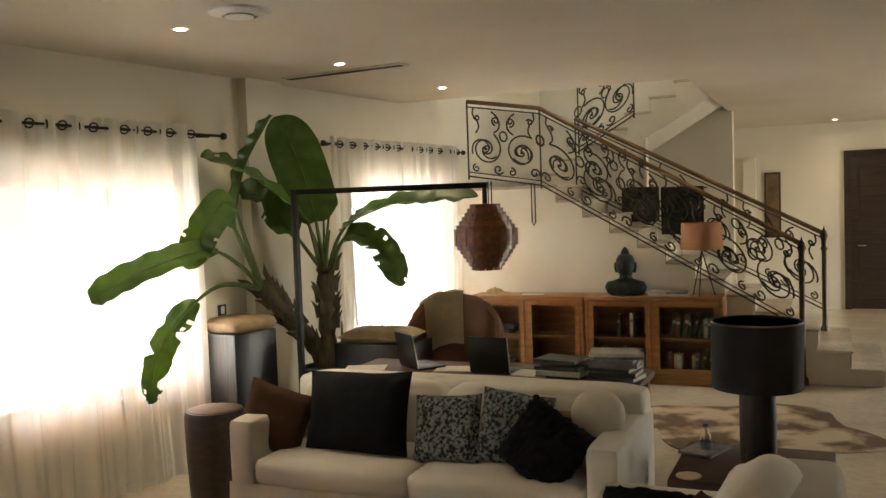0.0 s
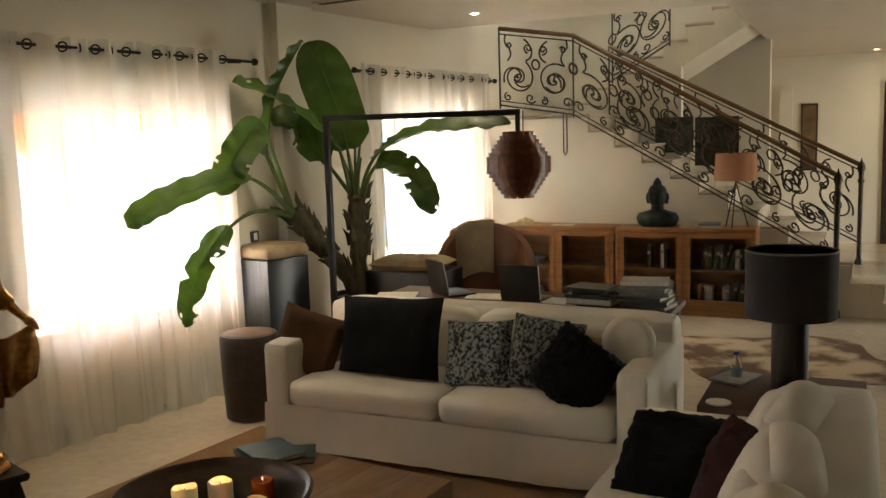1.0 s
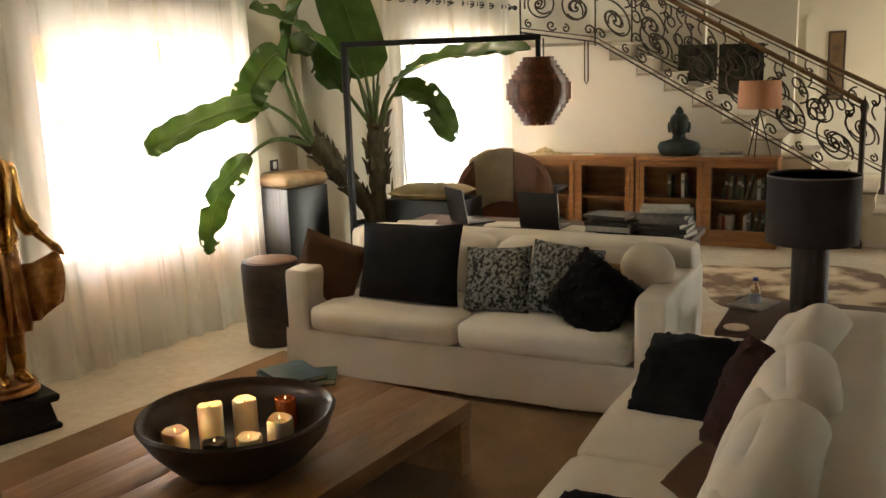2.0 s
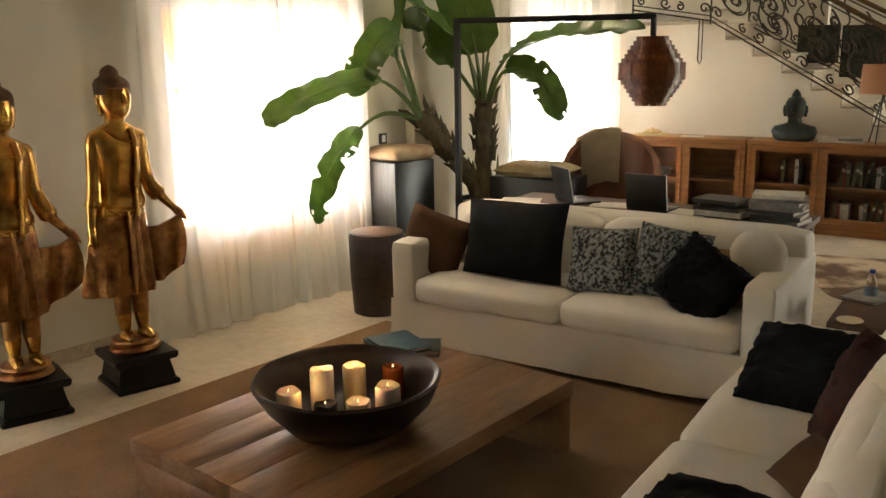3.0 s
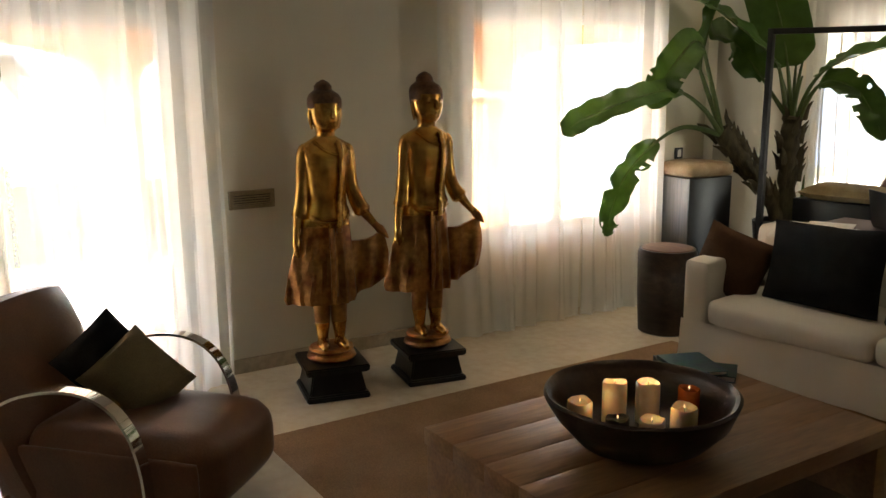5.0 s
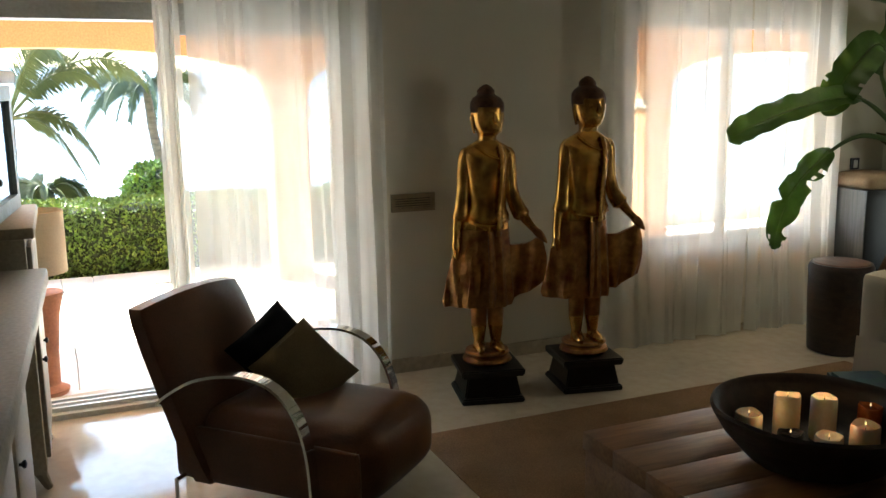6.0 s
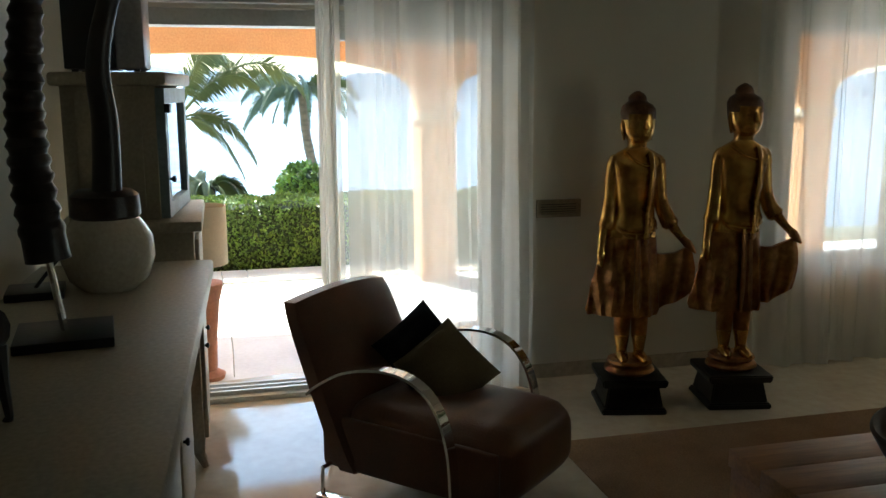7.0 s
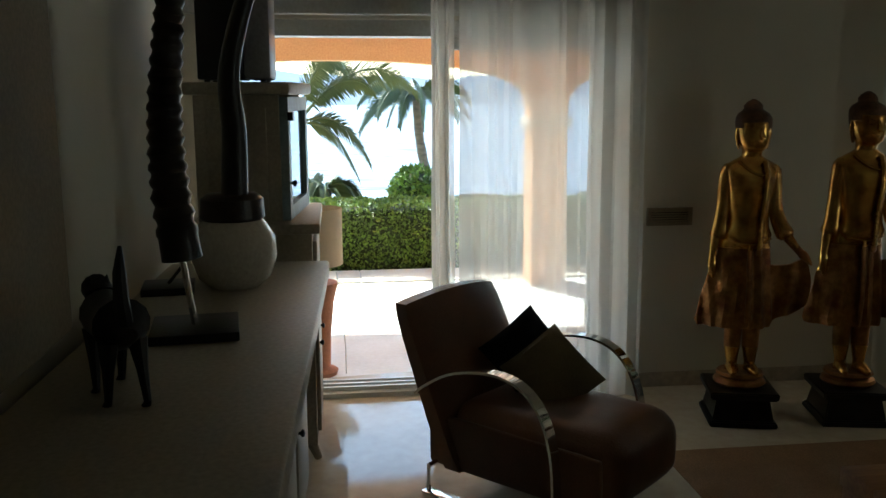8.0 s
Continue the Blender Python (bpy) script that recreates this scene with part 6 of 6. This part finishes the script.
def bookcase(x0, x1, label, seed, bright):
    """Low glazed bookcase of two bays with a shelf."""
    y0, y1, h = 8.85, 9.23, 0.92
    b = thing("bookcase", pose((x0 + x1) / 2, 0, 0), label, "bookcase", "low glazed bookcases by the stairs")
    w = (x1 - x0) / 2
    part("top", boxed(-w, w, y0 - 0.015, y1, h - 0.04, h, 0.005), M_HONEY, b)
    part("bottom", boxed(-w + 0.04, w - 0.04, y0 + 0.01, y1, 0.06, 0.12), M_HONEY, b, smooth=False)
    part("plinth_rail", boxed(-w + 0.03, w - 0.03, y0 + 0.03, y0 + 0.05, 0.0, 0.06), M_HONEY, b, smooth=False)
    for x in (-w, w - 0.04):
        part("side", boxed(x, x + 0.04, y0, y1, 0.0, h - 0.04, 0.003), M_HONEY, b)
    part("divider", boxed(-0.02, 0.02, y0 + 0.01, y1, 0.12, h - 0.04), M_HONEY, b, smooth=False)
    part("back_panel", boxed(-w + 0.04, w - 0.04, y1 - 0.012, y1 - 0.002, 0.12, h - 0.04), M_HONEY, b, smooth=False)
    for a, c in ((-w + 0.04, -0.02), (0.02, w - 0.04)):
        part("shelf", boxed(a, c, y0 + 0.04, y1 - 0.012, 0.46, 0.485), M_HONEY, b, smooth=False)
        bm = bmesh.new()
        f = 0.05
        box(bm, a + 0.003, a + f, y0 - 0.006, y0 + 0.016, 0.125, h - 0.05)
        box(bm, c - f, c - 0.003, y0 - 0.006, y0 + 0.016, 0.125, h - 0.05)
        box(bm, a + f, c - f, y0 - 0.006, y0 + 0.016, 0.125, 0.125 + f)
        box(bm, a + f, c - f, y0 - 0.006, y0 + 0.016, h - 0.05 - f, h - 0.05)
        d = part("door_frame", bm, M_HONEY, b, smooth=False)
        part("pane", boxed(a + f, c - f, y0 + 0.003, y0 + 0.006, 0.125 + f, h - 0.05 - f), M_GLASS, d, smooth=False)
    cx = (x0 + x1) / 2
    rng = random.Random(seed)
    for bay, (a, c) in enumerate(((-w + 0.1, -0.06), (0.06, w - 0.1))):
        for lvl, z in ((0, 0.4855), (1, 0.1205)):
            x = a + (0.22 if (bay == 0 and lvl == 0) else rng.uniform(0.02, 0.12))
            # added pale books stand for pale contents and the reflection on the glass
            if bright:
                for k in range(0 if (bay and not lvl) else 3):
                    book(cx + (a + c) / 2 + rng.uniform(-0.1, 0.1), y0 + 0.2, z + 0.028 * k, 0.2, 0.26, 0.026, 90, rng.choice((3, 3, 2)), "added pale book lying flat, partly for reflection on the glass", "books in the bookcases")
                continue
            while x < c - 0.05:
                t, hgt = rng.uniform(0.022, 0.045), rng.uniform(0.18, 0.25)
                lean = -14 if rng.random() < 0.35 else -2
                cv = rng.choice((4, 6, 3, 5, 7, 6, 5, 2, 6))
                word = {2: "grey", 3: "pale", 4: "red", 5: "black", 6: "olive", 7: "tan"}[cv]
                standing_book(cx + x, y0 + 0.09, z + (t * math.sin(radians(abs(lean))) if lean else 0), hgt, 0.17, t, -lean if lean < -5 else 0, cv, word + " book standing on the bookcase shelf")
                x += t + 0.004 + (0.03 if lean < -5 else 0)
                if rng.random() < 0.06:
                    x += 0.1


bookcase(-3.44, -2.15, "low honey-coloured glazed bookcase, its pale books partly for glass reflection", 3, True)
bookcase(-2.13, -0.71, "low honey-coloured glazed bookcase full of books", 5, False)

# on the bookcases
def bust():
    """A head with a topknot on broad shoulders, one plain mesh."""
    bm = bmesh.new()
    n = 28
    rings = []
    for z, rx, ry in ((0.0, 0.17, 0.1), (0.02, 0.2, 0.115), (0.09, 0.225, 0.12), (0.14, 0.2, 0.105), (0.165, 0.11, 0.085), (0.18, 0.07, 0.07), (0.22, 0.062, 0.066), (0.24, 0.078, 0.085), (0.28, 0.094, 0.105), (0.33, 0.1, 0.115), (0.38, 0.095, 0.108), (0.42, 0.075, 0.085), (0.44, 0.045, 0.05), (0.47, 0.04, 0.042), (0.5, 0.02, 0.02), (0.515, 0.004, 0.004)):
        rings.append([bm.verts.new((rx * math.cos(2 * math.pi * k / n), ry * math.sin(2 * math.pi * k / n), z)) for k in range(n)])
    for a, b in zip(rings, rings[1:]):
        for k in range(n):
            bm.faces.new((a[k], a[(k + 1) % n], b[(k + 1) % n], b[k]))
    bm.faces.new(rings[0][::-1])
    bm.faces.new(rings[-1])
    tube_into(bm, [(0, -0.105, 0.34), (0, -0.135, 0.3), (0, -0.115, 0.29)], 0.014, 8)
    for sx in (-1, 1):
        tube_into(bm, [(sx * 0.1, 0, 0.35), (sx * 0.108, 0, 0.3), (sx * 0.095, 0, 0.24)], 0.015, 8)
    ob = part("bust", bm, material("dark_verdigris_bronze", (0.035, 0.05, 0.048), 0.45, 0.5, scale=8, second=(0.015, 0.018, 0.018), bump=0.2, bump_scale=60), at=pose(-1.72, 9.02, 0.921))
    tagged(ob, "dark bronze head and shoulders on the bookcase", "bust")


bust()
tl2 = thing("tripod_lamp", pose(-0.93, 9.03, 0.921), "small tripod table lamp with an apricot shade", "lamp")
for k in range(3):
    a = 2 * math.pi * k / 3 + 0.4
    part("leg", tube([(0, 0, 0.47), (0.13 * math.cos(a), 0.13 * math.sin(a), 0.0)], 0.007, 6), M_BLACKMETAL, tl2)
part("stem", tube([(0, 0, 0.46), (0, 0, 0.6)], 0.008, 8), M_BLACKMETAL, tl2)
part("shade", lathe([(0.21, 0.48), (0.214, 0.48), (0.2, 0.755), (0.196, 0.755)], 32, cap=False), material("apricot_shade", (0.42, 0.2, 0.11), 0.9, scale=6, vary=0.08, bump=0.2, bump_scale=160), tl2, "apricot fabric shade")
for x, z, c in ((-1.37, 0.921, 3), (-1.36, 0.95, 3), (-1.17, 0.921, 3), (-1.18, 0.944, 2)):
    book(x, 9.0, z, 0.17, 0.22, 0.022, 90 + (x * 40 % 9), c, "small pale book lying on the bookcase", "books on the bookcase")
ht = thing("hat", pose(-3.2, 9.0, 0.921), "woven straw hat lying on the bookcase", "hat")
M_STRAW = material("woven_straw", (0.45, 0.33, 0.17), 0.9, scale=30, vary=0.2, bump=0.5, bump_scale=120)
part("brim", lathe([(0.08, 0.012), (0.16, 0.004), (0.2, 0.006), (0.2, 0.01), (0.09, 0.022)], 30, cap=False), M_STRAW, ht)
part("crown", lathe([(0.1, 0.006), (0.095, 0.04), (0.06, 0.06), (0.02, 0.066), (0.012, 0.08), (0.001, 0.085)], 30), M_STRAW, ht)
tagged(part("paper", boxed(-0.12, 0.12, -0.08, 0.08, 0, 0.004, 0.001), M_PAPER, at=pose(-2.75, 9.0, 0.9212, 0, 0, 8)), "white sheet of paper on the bookcase", "paper")

# ---- end table with lamp ----
et = thing("end_table", pose(0, 0, 0), "square red-brown wooden end table", "side table")
part("top", boxed(-0.5, 0.3, 4.17, 4.93, 0.45, 0.5, 0.008), M_DESK, et)
for x in (-0.45, 0.25):
    for y in (4.22, 4.88):
        part("leg", boxed(x - 0.04, x + 0.04, y - 0.04, y + 0.04, 0, 0.45, 0.005), M_DESK, et)
part("lower_shelf", boxed(-0.41, 0.21, 4.26, 4.84, 0.14, 0.17, 0.004), M_DESK, et)
lm = thing("table_lamp", pose(-0.07, 4.42, 0.5), "dark brown column lamp with a black drum shade", "lamp")
M_COLUMN = material("brown_leather_column", (0.03, 0.018, 0.016), 0.5, scale=6, vary=0.3, bump=0.15, bump_scale=90)
part("foot", lathe([(0.105, 0.0), (0.105, 0.02), (0.095, 0.025)], 30), M_COLUMN, lm)
part("column", lathe([(0.09, 0.025), (0.092, 0.03), (0.092, 0.455), (0.085, 0.46)], 30), M_COLUMN, lm)
part("shade", lathe([(0.222, 0.45), (0.226, 0.45), (0.226, 0.79), (0.222, 0.79)], 40, cap=False), material("black_shade_fabric", (0.022, 0.014, 0.016), 0.85, scale=8, vary=0.2, bump=0.3, bump_scale=200), lm, "black fabric drum shade")
part("rim", lathe([(0.219, 0.789), (0.229, 0.789), (0.229, 0.797), (0.219, 0.797)], 40, cap=False), material("taupe_shade_rim", (0.16, 0.13, 0.12), 0.6, scale=9, vary=0.1), lm, "paler rim")
part("diffuser_disc", lathe([(0.001, 0.784), (0.221, 0.784)], 36), material("grey_diffuser", (0.12, 0.11, 0.115), 0.6, scale=4, vary=0.08), lm, "grey top disc")
bt = thing("water_bottle", pose(-0.36, 4.62, 0.5), "small clear plastic bottle with a blue cap", "bottle")
part("body", lathe([(0.028, 0), (0.032, 0.01), (0.031, 0.06), (0.033, 0.1), (0.03, 0.13), (0.013, 0.16), (0.013, 0.175)], 20), M_GLASS, bt)
part("cap", lathe([(0.015, 0.172), (0.015, 0.192), (0.001, 0.194)], 16), material("blue_cap", (0.03, 0.06, 0.3), 0.4), bt, "blue screw cap")
part("label_band", lathe([(0.0335, 0.05), (0.034, 0.05), (0.034, 0.09), (0.0335, 0.09)], 20, cap=False), material("pale_blue_label", (0.4, 0.5, 0.65), 0.5), bt)
gl = thing("tumbler", pose(-0.09, 4.28, 0.5), "clear tall drinking glass on the end table", "glass")
part("glass_body", lathe([(0.03, 0), (0.033, 0.005), (0.037, 0.15), (0.034, 0.15), (0.03, 0.012), (0.001, 0.012)], 24), M_GLASS, gl)
tagged(part("coaster", lathe([(0.06, 0), (0.066, 0.003), (0.064, 0.008), (0.001, 0.009)], 28), M_WAX, at=pose(-0.4, 4.24, 0.5005)), "round white coaster on the end table", "coaster")
book(-0.38, 4.75, 0.5005, 0.2, 0.27, 0.012, -20, 2, "grey magazine lying on the end table", "things on the end table")

# ---- cowhide ----
bm = bmesh.new()
outline = []
rng = random.Random(12)
for k in range(72):
    a = 2 * math.pi * k / 72
    r = 1 + 0.16 * math.cos(4 * a + 0.6) + 0.07 * noise.noise(Vector((math.cos(a) * 3, math.sin(a) * 3, 2)))
    outline.append((0.95 * r * math.cos(a), 0.82 * r * math.sin(a)))
levels = []
for s in (0.0, 0.3, 0.6, 0.85, 1.0):
    levels.append([bm.verts.new((x * s + (0.0001 * k if s == 0 else 0), y * s, 0.011 - 0.006 * (s == 1.0) + 0.004 * noise.noise(Vector((x * s * 3, y * s * 3, 0))))) for k, (x, y) in enumerate(outline)])
for a, b in zip(levels, levels[1:]):
    for k in range(72):
        bm.faces.new((a[k], b[k], b[(k + 1) % 72], a[(k + 1) % 72]))
bmesh.ops.remove_doubles(bm, verts=bm.verts, dist=0.012)
bmesh.ops.solidify(bm, geom=bm.faces[:], thickness=0.004)
tagged(part("cowhide", bm, material("brown_and_cream_cowhide", (0.5, 0.39, 0.25), 0.8, scale=2.4, second=(0.13, 0.07, 0.032), bump=0.4, bump_scale=150, fine=0.1, edge=0.06), at=pose(-0.35, 7.35, 0.001, 0, 0, -14)), "brown and cream cowhide on the marble floor", "rug")
